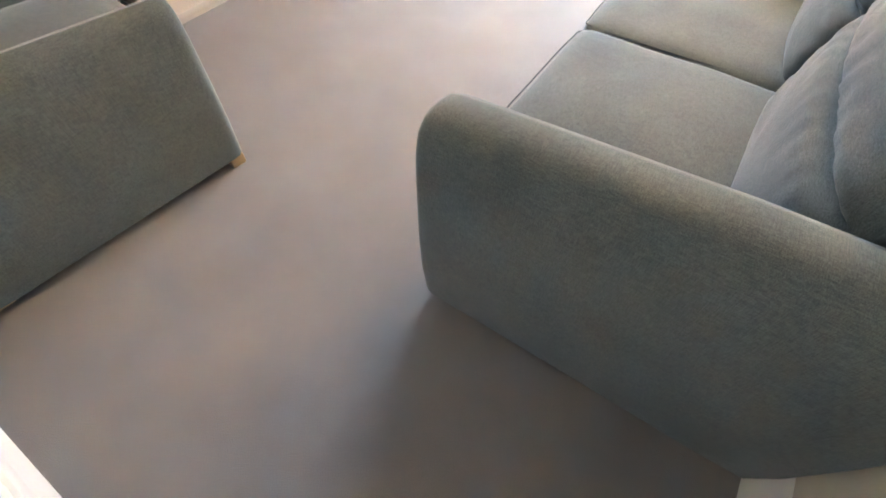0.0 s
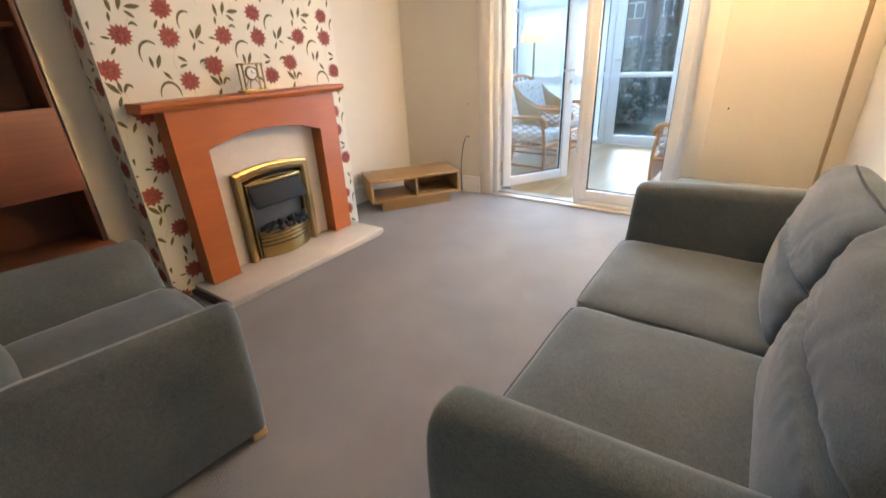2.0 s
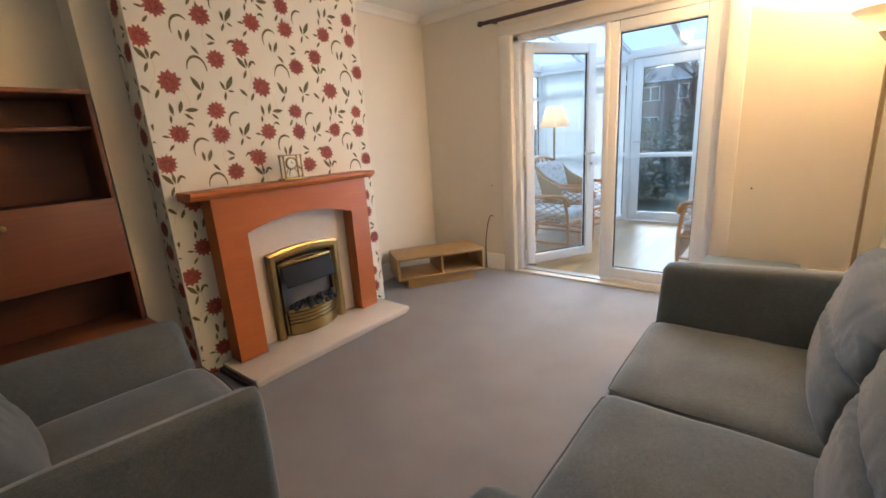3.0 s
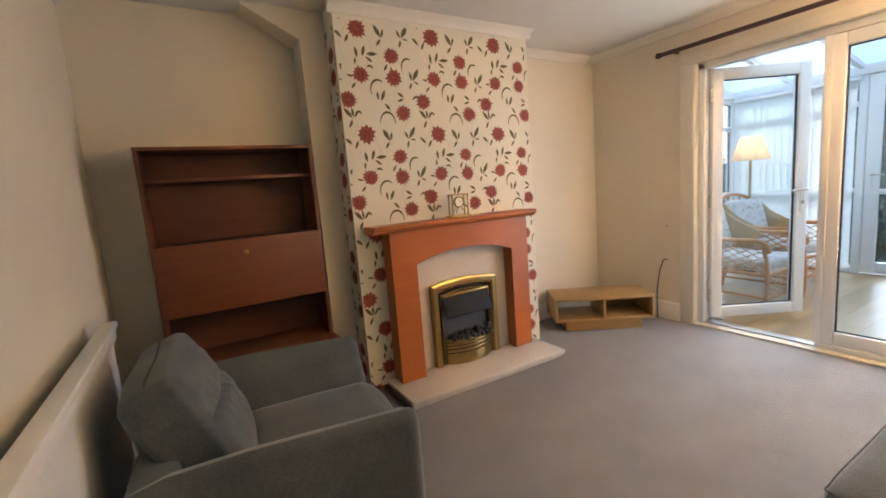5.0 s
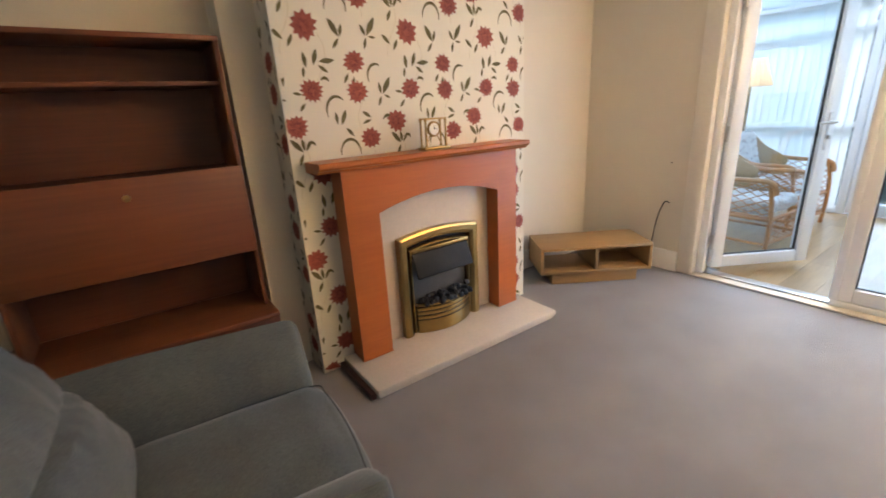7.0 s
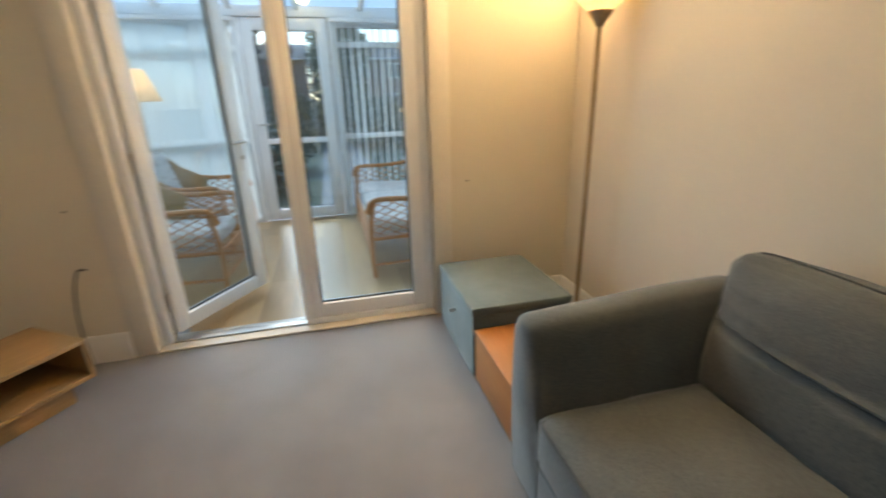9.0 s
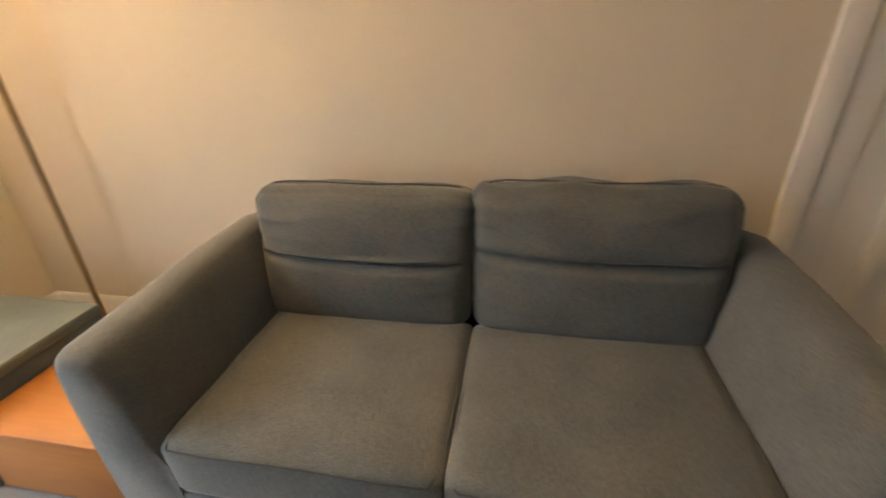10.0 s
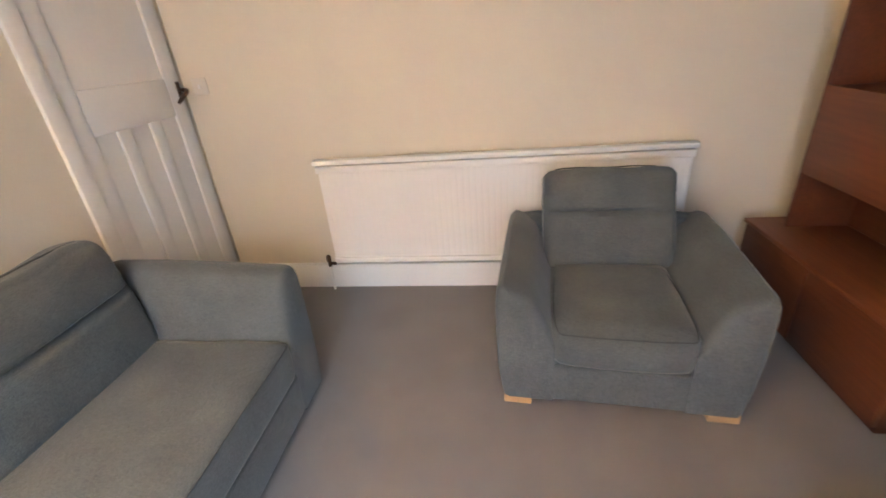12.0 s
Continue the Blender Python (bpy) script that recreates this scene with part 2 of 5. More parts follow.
def soft_box(size, centre, r=0.04, cuts=12, shape=None):
    """A padded block: rounded edges on a dense grid, with shape(p, u) free to bulge or crease it (u in -1..1)."""
    bm = bmesh.new()
    bmesh.ops.create_cube(bm, size=2.0)
    bmesh.ops.subdivide_edges(bm, edges=bm.edges[:], cuts=cuts, use_grid_fill=True)
    h = Vector(size) / 2
    for v in bm.verts:
        u = v.co.copy()
        p = Vector((u.x * h.x, u.y * h.y, u.z * h.z))
        q = Vector([max(-(h[i] - r), min(h[i] - r, p[i])) for i in range(3)])
        d = p - q
        if d.length > 1e-7:
            big = max(abs(c) for c in d)
            q = q + d.normalized() * min(r, big if sum(abs(c) > 1e-6 for c in d) == 1 else r)
        v.co = q
        if shape:
            v.co = shape(v.co.copy(), u)
        v.co += Vector(centre)
    return bm


def prism(bm, outline, axis, a, b, bevel=0.0, seg=2):
    """Pushes a flat outline from a to b along an axis. Outline points are the other two coordinates in x, y, z order."""
    def at(p, q, w):
        return {"x": (w, p, q), "y": (p, w, q), "z": (p, q, w)}[axis]
    lo = [bm.verts.new(at(p, q, a)) for p, q in outline]
    hi = [bm.verts.new(at(p, q, b)) for p, q in outline]
    faces = [bm.faces.new(lo), bm.faces.new(hi)]
    n = len(outline)
    for i in range(n):
        faces.append(bm.faces.new((lo[i], lo[(i + 1) % n], hi[(i + 1) % n], hi[i])))
    bmesh.ops.recalc_face_normals(bm, faces=faces)
    if bevel:
        es = list({e for f in faces for e in f.edges})
        bmesh.ops.bevel(bm, geom=es, offset=bevel, segments=seg, affect="EDGES", profile=0.5, clamp_overlap=True)
    return bm


def tube(bm, pts, r, n=8, closed=False):
    """A round rod along points; r may be one radius or one for each point."""
    pts = [Vector(p) for p in pts]
    rs = r if isinstance(r, (list, tuple)) else [r] * len(pts)
    rings = []
    up = Vector((0.13, 0.29, 0.95)).normalized()
    for i, p in enumerate(pts):
        a = pts[i - 1] if (i or closed) else p
        b = pts[(i + 1) % len(pts)] if (i < len(pts) - 1 or closed) else p
        d = (b - a).normalized()
        s = d.cross(up)
        if s.length < 0.05:
            s = d.cross(Vector((1, 0, 0)))
        s.normalize()
        w = s.cross(d).normalized()
        rings.append([bm.verts.new(p + rs[i] * (math.cos(2 * math.pi * k / n) * s + math.sin(2 * math.pi * k / n) * w)) for k in range(n)])
    m = len(rings)
    for i in range(m if closed else m - 1):
        a, b = rings[i], rings[(i + 1) % m]
        for k in range(n):
            bm.faces.new((a[k], a[(k + 1) % n], b[(k + 1) % n], b[k]))
    if not closed:
        bm.faces.new(rings[0][::-1])
        bm.faces.new(rings[-1])
    return bm


def rod(pts, r, n=8, closed=False):
    return tube(bmesh.new(), pts, r, n, closed)


def lathe(profile, n=32, centre=(0, 0, 0), bm=None):
    """Turns (radius, height) points round the upright axis."""
    bm = bm or bmesh.new()
    c = Vector(centre)
    rings = []
    for r, z in profile:
        rings.append([bm.verts.new(c + Vector((r * math.cos(2 * math.pi * k / n), r * math.sin(2 * math.pi * k / n), z))) for k in range(n)])
    for a, b in zip(rings, rings[1:]):
        for k in range(n):
            bm.faces.new((a[k], a[(k + 1) % n], b[(k + 1) % n], b[k]))
    return bm


def curve(*pts, steps=8):
    """Points on a smooth line through the given ones."""
    p = [Vector(q) for q in pts]
    out = []
    for i in range(len(p) - 1):
        a, b, c, d = p[max(i - 1, 0)], p[i], p[i + 1], p[min(i + 2, len(p) - 1)]
        for k in range(steps):
            t = k / steps
            out.append(0.5 * (2 * b + (c - a) * t + (2 * a - 5 * b + 4 * c - d) * t * t + (3 * b - a - 3 * c + d) * t ** 3))
    out.append(p[-1])
    return out


# ---------------------------------------------------------------- the room: walls, floor, ceiling
WX, EX, SY, NY, CZ = -2.90, 0.44, -0.16, 3.70, 2.36
BX, BY0, BY1 = -2.55, 1.115, 2.565         # chimney breast: face and sides
OX0, OX1, OZ = -2.06, -0.30, 2.10          # opening to the conservatory
NB = 3.98                                  # outer face of the north wall

structure("floor", boxed(WX - 0.15, EX + 0.15, SY - 0.15, NY + 0.06, -0.12, 0.0), CARPET, "grey fitted carpet with faint worn patches", "carpet")
structure("ceiling", boxed(WX - 0.15, EX + 0.15, SY - 0.15, NB, CZ, CZ + 0.15), CEIL, "plain off-white painted ceiling", "ceiling")
structure("wall_west", boxed(WX - 0.15, WX, SY - 0.15, NB, 0, CZ), WALL, "cream textured wallpaper on the chimney wall", "wall")
structure("wall_south", boxed(WX, EX + 0.12, SY - 0.15, SY, 0, CZ), WALL, "cream textured wallpaper behind the radiator", "wall")
bm = bmesh.new()
box(bm, WX, OX0, NY, NB, 0, CZ)
box(bm, OX1, EX, NY, NB, 0, CZ)
box(bm, OX0, OX1, NY, NB, OZ, CZ)
structure("wall_north", bm, WALL, "cream wallpaper with a wide opening to the conservatory", "wall")
DY0, DY1, DZ = -0.135, 0.60, 2.0           # room door in the east wall
bm = bmesh.new()
box(bm, EX, EX + 0.12, DY1, NB, 0, CZ)
box(bm, EX, EX + 0.12, SY, DY0, 0, CZ)
box(bm, EX, EX + 0.12, DY0, DY1, DZ, CZ)
structure("wall_east", bm, WALL, "cream textured wallpaper behind the sofa", "wall")

structure("chimney_breast", boxed(BX - 0.20, BX, BY0, BY1, 0, CZ), PAPER, "chimney breast papered with red flowers on cream", "chimney breast")
bm = bmesh.new()
box(bm, WX, BX - 0.20, BY0 + 0.01, BY1 + 0.02, 0, CZ)
box(bm, WX, BX - 0.17, 0.962, BY0 - 0.001, 0, 2.19)
prism(bm, [(0.962, 2.19), (BY0 - 0.001, 2.19), (BY0 - 0.001, CZ), (0.66, CZ), (0.66, CZ - 0.01)], "x", WX, BX - 0.17)
structure("wall_boxing", bm, WALL, "cream plastered boxing beside the chimney breast", "wall")

# moulded cornice round the ceiling
COVE = [(0, 0), (0.06, 0), (0.056, -0.01), (0.04, -0.018), (0.022, -0.036), (0.012, -0.056), (0, -0.06)]


def cornice(name, axis, wall, side, a, b):
    bm = bmesh.new()
    prism(bm, [(wall + side * p, CZ + q - 0.002) for p, q in COVE], axis, a, b)
    structure(name, bm, CEIL, "moulded cornice painted off-white", "cornice", True)


cornice("cornice_1", "x", NY, -1, WX, EX)
cornice("cornice_2", "y", EX, -1, SY, NY - 0.08)
cornice("cornice_3", "x", SY, 1, WX, EX - 0.08)
cornice("cornice_4", "y", BX, 1, BY0 - 0.03, BY1 + 0.03)
cornice("cornice_5", "y", WX, 1, BY1 + 0.03, NY - 0.08)
cornice("cornice_6", "x", BY1, 1, BX - 0.3, BX)

# skirting boards with a moulded top
SKIRT = [(0, 0), (0.018, 0), (0.018, 0.115), (0.012, 0.128), (0.014, 0.138), (0.006, 0.152), (0, 0.152)]


def skirting(name, axis, wall, side, a, b, deep=0.0):
    bm = bmesh.new()
    prism(bm, [(wall + side * (p + (deep if p else 0)), q) for p, q in SKIRT], axis, a, b)
    structure(name, bm, WHITE, "white painted skirting board along the wall", "skirting", True)


skirting("baseboard_1", "y", EX, -1, 0.67, NY - 0.02)
skirting("baseboard_2", "x", SY, 1, WX + 0.02, EX, 0.028)
skirting("baseboard_3", "x", NY, -1, WX, OX0 - 0.002)
skirting("baseboard_4", "x", NY, -1, OX1 + 0.002, EX)
skirting("baseboard_5", "y", WX, 1, BY1 + 0.02, NY - 0.02)
skirting("baseboard_6", "y", WX, 1, SY + 0.02, 0.96)

# ---------------------------------------------------------------- printed flowers on the chimney breast
pat = {"red": bmesh.new(), "green": bmesh.new(), "pale": bmesh.new(), "streak": bmesh.new()}
TU, TV = 0.503, 0.608
FLOWERS = ((0, 0, 0.062), (0.21, 0.137, 0.052), (0.0, 0.258, 0.054), (0.215, 0.265, 0.055), (0.41, 0.405, 0.056), (0.26, 0.475, 0.054))
LEAVES = ((0.153, 0.039, 0.078, 122), (0.156, 0.037, 0.048, 78), (0.15, 0.042, 0.048, 235),
          (0.287, 0.028, 0.082, 60), (0.283, 0.028, 0.048, 118), (0.295, 0.03, 0.034, 355), (0.283, 0.034, 0.046, 258),
          (0.41, 0.058, 0.055, 138), (0.424, 0.085, 0.05, 64),
          (0.045, 0.138, 0.066, 5), (0.02, 0.155, 0.062, 74), (-0.012, 0.165, 0.058, 98), (0.04, 0.152, 0.048, 325), (-0.03, 0.205, 0.04, 84),
          (0.345, 0.278, 0.08, 60), (0.338, 0.278, 0.05, 102), (0.352, 0.28, 0.034, 335), (0.338, 0.285, 0.044, 248),
          (0.118, 0.408, 0.064, 68), (0.10, 0.405, 0.05, 96),
          (0.275, 0.382, 0.05, 148), (0.272, 0.39, 0.044, 200), (0.176, 0.462, 0.05, 132),
          (0.427, 0.512, 0.07, 132), (0.432, 0.508, 0.05, 96), (0.44, 0.508, 0.046, 62), (0.425, 0.518, 0.05, 246),
          (-0.045, 0.272, 0.038, 170), (-0.035, 0.305, 0.042, 230), (0.18, 0.185, 0.045, 240), (0.205, 0.198, 0.04, 265))
ARCS = ((0.105, 0.345, 0.05, 48, 205), (0.150, 0.535, 0.05, -8, 185), (0.318, 0.20, 0.044, 62, 205), (0.062, 0.232, 0.022, 30, 140), (0.362, 0.412, 0.03, 40, 150), (0.47, 0.49, 0.014, 10, 170))


def print_on(place, inside, out):
    """Lays one field of the pattern; place(u, v) gives a point of the wall, inside(u, v) says whether it is papered."""
    rnd = random.Random(5)

    lift = {id(pat["pale"]): 0.0, id(pat["green"]): 0.0004, id(pat["red"]): 0.0008, id(pat["streak"]): 0.0012}

    def poly(bm, pts):
        if all(inside(*p) for p in pts):
            bm.faces.new([bm.verts.new(Vector(place(*p)) + out * lift[id(bm)]) for p in pts])

    def clipped(bm, cu, cv, pts):
        keep = [p if inside(*p) else None for p in pts]
        if all(keep):
            poly(bm, pts)
        elif any(keep):
            run = [p for p in keep if p]
            if len(run) > 2:
                bm.faces.new([bm.verts.new(Vector(place(*p)) + out * lift[id(bm)]) for p in run])
    for i in range(-1, 5):
        for j in range(-1, 5):
            ou, ov = i * TU, j * TV
            for u, v, r in FLOWERS:
                petals = rnd.choice((11, 12, 13, 14))
                ph = rnd.random() * 6
                pointed = rnd.random()
                ring = []
                for k in range(petals):
                    size = 0.9 + 0.16 * rnd.random()
                    for da, rr in ((-0.46, 0.765), (-0.30, 0.90 - 0.09 * pointed), (-0.06 + 0.1 * rnd.random(), 1.05), (0.26, 0.91 - 0.10 * pointed)):
                        ang = ph + 2 * math.pi * (k + da) / petals
                        ring.append((ou + u + r * rr * size * math.cos(ang), ov + v + 0.93 * r * rr * size * math.sin(ang)))
                clipped(pat["red"], ou + u, ov + v, ring)
                for k in range(petals * 2):
                    ang = ph + math.pi * (k + 0.5 * rnd.random()) / petals
                    r0, r1 = r * (0.12 + 0.3 * rnd.random()), r * (0.55 + 0.3 * rnd.random())
                    c, sn = math.cos(ang), math.sin(ang)
                    w = 0.0016
                    clipped(pat["streak"], ou + u, ov + v, [(ou + u + r0 * c - w * sn, ov + v + r0 * sn + w * c), (ou + u + r0 * c + w * sn, ov + v + r0 * sn - w * c), (ou + u + r1 * c, ov + v + r1 * sn)])
            for u, v, s, a in LEAVES:
                d = (math.cos(radians(a)), -math.sin(radians(a)))
                w = (-d[1], d[0])
                pts = []
                for t, h in ((0, 0), (0.3, 0.12), (0.55, 0.165), (0.82, 0.10), (1, 0), (0.82, -0.08), (0.55, -0.145), (0.3, -0.12)):
                    pts.append((ou + u + 1.13 * s * (t * d[0] + h * w[0]), ov + v + 1.13 * s * (t * d[1] + h * w[1])))
                clipped(pat["green"], ou + u, ov + v, pts)
            for u, v, r, a0, a1 in ARCS:
                m = 10
                for k in range(m):
                    quad = []
                    for t, sgn in ((k, 1), (k + 1, 1), (k + 1, -1), (k, -1)):
                        a = radians(a0 + (a1 - a0) * t / m)
                        w = 0.0048 * (0.15 + math.sin(math.pi * (0.12 + 0.8 * t / m)))
                        quad.append((ou + u + (r + sgn * w) * math.cos(a), ov + v - 1.25 * (r + sgn * w) * math.sin(a)))
                    poly(pat["green"], quad)
            for u0, v0, bend in ((0.05, 0.02, 0.03), (0.24, 0.30, -0.035), (0.42, 0.46, 0.03)):
                for k in range(12):
                    quad = []
                    for t, sgn in ((k, 1), (k + 1, 1), (k + 1, -1), (k, -1)):
                        quad.append((ou + u0 + bend * math.sin(t / 12 * 5) + sgn * 0.0012, ov + v0 + 0.26 * t / 12))
                    poly(pat["pale"], quad)


print_on(lambda u, v: (BX + 0.0012, 1.252 + u, 2.228 - v), lambda u, v: BY0 + 0.002 < 1.252 + u < BY1 - 0.002 and 0.0 < 2.228 - v < CZ - 0.08, Vector((1, 0, 0)))
print_on(lambda u, v: (BX - 0.20 + (u - 0.1), BY0 - 0.0012, 2.228 - v), lambda u, v: 0.102 < u < 0.298 and 0.0 < 2.228 - v < CZ - 0.08, Vector((0, -1, 0)))
print_on(lambda u, v: (BX - (u - 0.1), BY1 + 0.0012, 2.228 - v), lambda u, v: 0.102 < u < 0.298 and 0.0 < 2.228 - v < CZ - 0.08, Vector((0, 1, 0)))
breast = bpy.data.objects["chimney_breast"]
part("printed_flowers", pat["red"], RED, breast, "red printed chrysanthemum heads", False)["kind"] = "stuff"
part("printed_streaks", pat["streak"], DEEPRED, breast, "dark red petal streaks", False)["kind"] = "stuff"
part("printed_leaves", pat["green"], GREEN, breast, "olive printed leaves and tendrils", False)["kind"] = "stuff"
part("printed_stems", pat["pale"], STEMS, breast, "pale printed stems", False)["kind"] = "stuff"

# ---------------------------------------------------------------- glazed doors to the conservatory
FY0, FY1 = 3.755, 3.825
lining = thing("door_lining", "cream painted timber lining round the glazed doors", "door frame", kind="structure")
part("jamb", boxed(OX0, OX0 + 0.11, NY - 0.007, NB - 0.004, 0, OZ - 0.05, 0.004), TRIM, lining)
part("jamb", boxed(OX1 - 0.11, OX1, NY - 0.007, NB - 0.004, 0, OZ - 0.05, 0.004), TRIM, lining)
part("head", boxed(OX0 + 0.11, OX1 - 0.11, NY + 0.012, NB - 0.004, OZ - 0.05, OZ, 0.004), TRIM, lining)
part("architrave", boxed(OX0, OX1, NY - 0.009, NY + 0.009, OZ - 0.049, OZ + 0.03, 0.004), TRIM, lining)
part("threshold", boxed(OX0 + 0.11, OX1 - 0.11, NY - 0.006, 3.858, 0, 0.012, 0.004), TRIM, lining)


def glazed(owner, x0, x1, z0, z1, stile=0.085, foot=0.085, y0=FY0, y1=FY1, bars=(), name="pane"):
    """One framed pane or light: four rails with rounded edges, a black gasket and the glass."""
    part("stile", boxed(x0, x0 + stile, y0, y1, z0, z1, 0.008), UPVC, owner)
    part("stile", boxed(x1 - stile, x1, y0, y1, z0, z1, 0.008), UPVC, owner)
    part("rail", boxed(x0 + stile, x1 - stile, y0 + 0.001, y1 - 0.001, z1 - stile, z1, 0.008), UPVC, owner)
    part("rail", boxed(x0 + stile, x1 - stile, y0 + 0.001, y1 - 0.001, z0, z0 + foot, 0.008), UPVC, owner)
    ym = (y0 + y1) / 2
    zs = [z0 + foot, *bars, z1 - stile]
    for k in range(len(zs) - 1):
        a, b = zs[k] + (0.025 if k else 0), zs[k + 1] - (0.025 if k < len(zs) - 2 else 0)
        if k:
            part("crossbar", boxed(x0 + stile, x1 - stile, y0 + 0.004, y1 - 0.004, zs[k] - 0.028, zs[k] + 0.028, 0.006), UPVC, owner)
        bm = bmesh.new()
        g = 0.006
        box(bm, x0 + stile, x1 - stile, ym - 0.008, ym + 0.008, a, a + g)
        box(bm, x0 + stile, x1 - stile, ym - 0.008, ym + 0.008, b - g, b)
        box(bm, x0 + stile, x0 + stile + g, ym - 0.008, ym + 0.008, a + g, b - g)
        box(bm, x1 - stile - g, x1 - stile, ym - 0.008, ym + 0.008, a + g, b - g)
        part("gasket", bm, GASKET, owner, "black rubber gasket", False)
        p = part(name, boxed(x0 + stile + 0.002, x1 - stile - 0.002, ym - 0.002, ym + 0.002, a + 0.002, b - 0.002), GLASS, owner, "clear glass pane", False)
        p.visible_shadow = False
    return owner


frame1 = thing("door_frame", "white upvc frame of the glazed double doors", "door frame", kind="structure")
part("post", boxed(OX0 + 0.11, OX0 + 0.16, FY0 - 0.004, FY1 + 0.004, 0.0125, 2.04, 0.006), UPVC, frame1)
part("post", boxed(OX1 - 0.16, OX1 - 0.11, FY0 - 0.004, FY1 + 0.004, 0.0125, 2.04, 0.006), UPVC, frame1)
part("head_rail", boxed(OX0 + 0.11, OX1 - 0.11, FY0 - 0.004, FY1 + 0.004, 2.0, 2.05, 0.006), UPVC, frame1)
part("sill_rail", boxed(-1.18, OX1 - 0.16, FY0 - 0.004, FY1 + 0.004, 0.0125, 0.05, 0.006), UPVC, frame1)
part("low_sill", boxed(OX0 + 0.16, -1.18, FY0 + 0.01, FY1 + 0.004, 0.0125, 0.022, 0.003), STEEL, frame1, "worn metal weather strip")
closed_leaf = thing("door_1", "closed white upvc glazed door leaf", "door", kind="structure")
glazed(closed_leaf, -1.165, -0.455, 0.052, 1.998, 0.08, 0.085)
part("meeting_strip", boxed(-1.185, -1.145, FY0 - 0.012, FY0 - 0.001, 0.052, 1.998, 0.004), UPVC, closed_leaf)
open_leaf = thing("door_2", "white upvc glazed door leaf standing open into the conservatory", "door", (-1.893, 3.81, 0), 58, kind="structure")
glazed(open_leaf, 0.0, 0.735, 0.055, 1.995, 0.085, 0.085, -0.035, 0.035)
hdl = part("handle_plate", boxed(0.675, 0.705, -0.046, -0.036, 0.86, 1.10, 0.004), UPVC, open_leaf)
part("lever", rod(curve((0.69, -0.046, 1.04), (0.69, -0.085, 1.04), (0.66, -0.09, 1.04), (0.57, -0.088, 1.038)), 0.009), STEEL, hdl, "steel lever")
part("lock", lathe([(0.0, 0.93), (0.012, 0.93), (0.012, 0.955), (0, 0.955)], 12, (0.69, -0.047, 0)), STEEL, hdl)
for z in (0.25, 1.0, 1.8):
    part("hinge", rod([(-0.012, -0.03, z - 0.05), (-0.012, -0.03, z + 0.05)], 0.011, 10), STEEL, open_leaf, "steel hinge pin")

# wooden curtain rail over the opening
rail = thing("curtain_rail", "dark brown wooden curtain rail above the glazed doors", "curtain rail")
part("pole", rod([(-2.17, 3.62, 2.165), (-0.18, 3.62, 2.165)], 0.016, 12), RAILWOOD, rail)
for x in (-2.19, -0.16):
    part("finial", lathe([(0, -0.024), (0.018, -0.018), (0.024, 0), (0.018, 0.018), (0, 0.024)], 14, (x, 3.62, 2.165)), RAILWOOD, rail)
for x in (-2.08, -0.28):
    bm = boxed(x - 0.012, x + 0.012, 3.62, NY, 2.155, 2.178, 0.004)
    part("bracket", bm, RAILWOOD, rail)

# ---------------------------------------------------------------- room door
door = thing("door_3", "white painted panelled door, closed, beside the sofa", "door", kind="structure")
DX = EX - 0.003
bm = boxed(DX + 0.012, DX + 0.042, DY0 + 0.001, DY1 - 0.003, 0.008, DZ - 0.004)
part("panel_board", bm, WHITE, door, "", False)
rails_ = [(DY0 + 0.0008, DY0 + 0.105, 0.008, DZ - 0.004), (DY1 - 0.105, DY1 - 0.003, 0.008, DZ - 0.004), (DY0 + 0.105, DY1 - 0.105, DZ - 0.12, DZ - 0.004),
          (DY0 + 0.105, DY1 - 0.105, 1.115, 1.30), (DY0 + 0.105, DY1 - 0.105, 0.008, 0.22)]
W3 = (DY1 - DY0 - 0.21 - 2 * 0.075) / 3
for k in (1, 2):
    a = DY0 + 0.105 + k * W3 + (k - 1) * 0.075
    rails_.append((a, a + 0.075, 0.22, 1.115))
for a, b, c, d in rails_:
    part("door_rail", boxed(DX, DX + 0.014, a, b, c, d, 0.005), WHITE, door)
hp = part("handle_plate", boxed(DX - 0.006, DX + 0.001, -0.121, -0.093, 1.18, 1.278, 0.003), BRONZE, door, "dark bronze backplate")
part("lever", rod(curve((DX - 0.004, -0.107, 1.235), (DX - 0.040, -0.107, 1.235), (DX - 0.052, -0.096, 1.228), (DX - 0.054, -0.040, 1.200), (DX - 0.050, -0.012, 1.180)), [0.010] * 16 + [0.012] * 8 + [0.010] * 5 + [0.009, 0.009, 0.010, 0.008]), BRONZE, hp, "dark bronze lever")
part("thumb_turn", rod([(DX - 0.004, -0.107, 1.20), (DX - 0.016, -0.107, 1.20)], 0.007, 10), BRONZE, hp)
casing = thing("door_casing", "white painted architrave round the room door", "door frame", kind="structure")
part("architrave", boxed(EX - 0.018, EX + 0.002, DY1 - 0.01, DY1 + 0.068, 0, DZ + 0.06, 0.007), WHITE, casing)
part("architrave", boxed(EX - 0.017, EX + 0.002, SY, DY1 - 0.01, DZ, DZ + 0.06, 0.007), WHITE, casing)
part("stop", boxed(EX, EX + 0.05, DY1, DY1 + 0.012, 0, DZ), WHITE, casing)
part("stop", boxed(EX, EX + 0.05, DY0 - 0.012, DY0, 0, DZ), WHITE, casing)
switch = thing("light_switch", "white plastic light switch on the wall by the door", "light switch")
sp = part("plate", boxed(0.30, 0.386, SY, SY + 0.009, 1.20, 1.286, 0.004), TRIM, switch)
part("rocker", boxed(0.336, 0.35, SY + 0.009, SY + 0.014, 1.232, 1.254, 0.002), WHITE, sp)

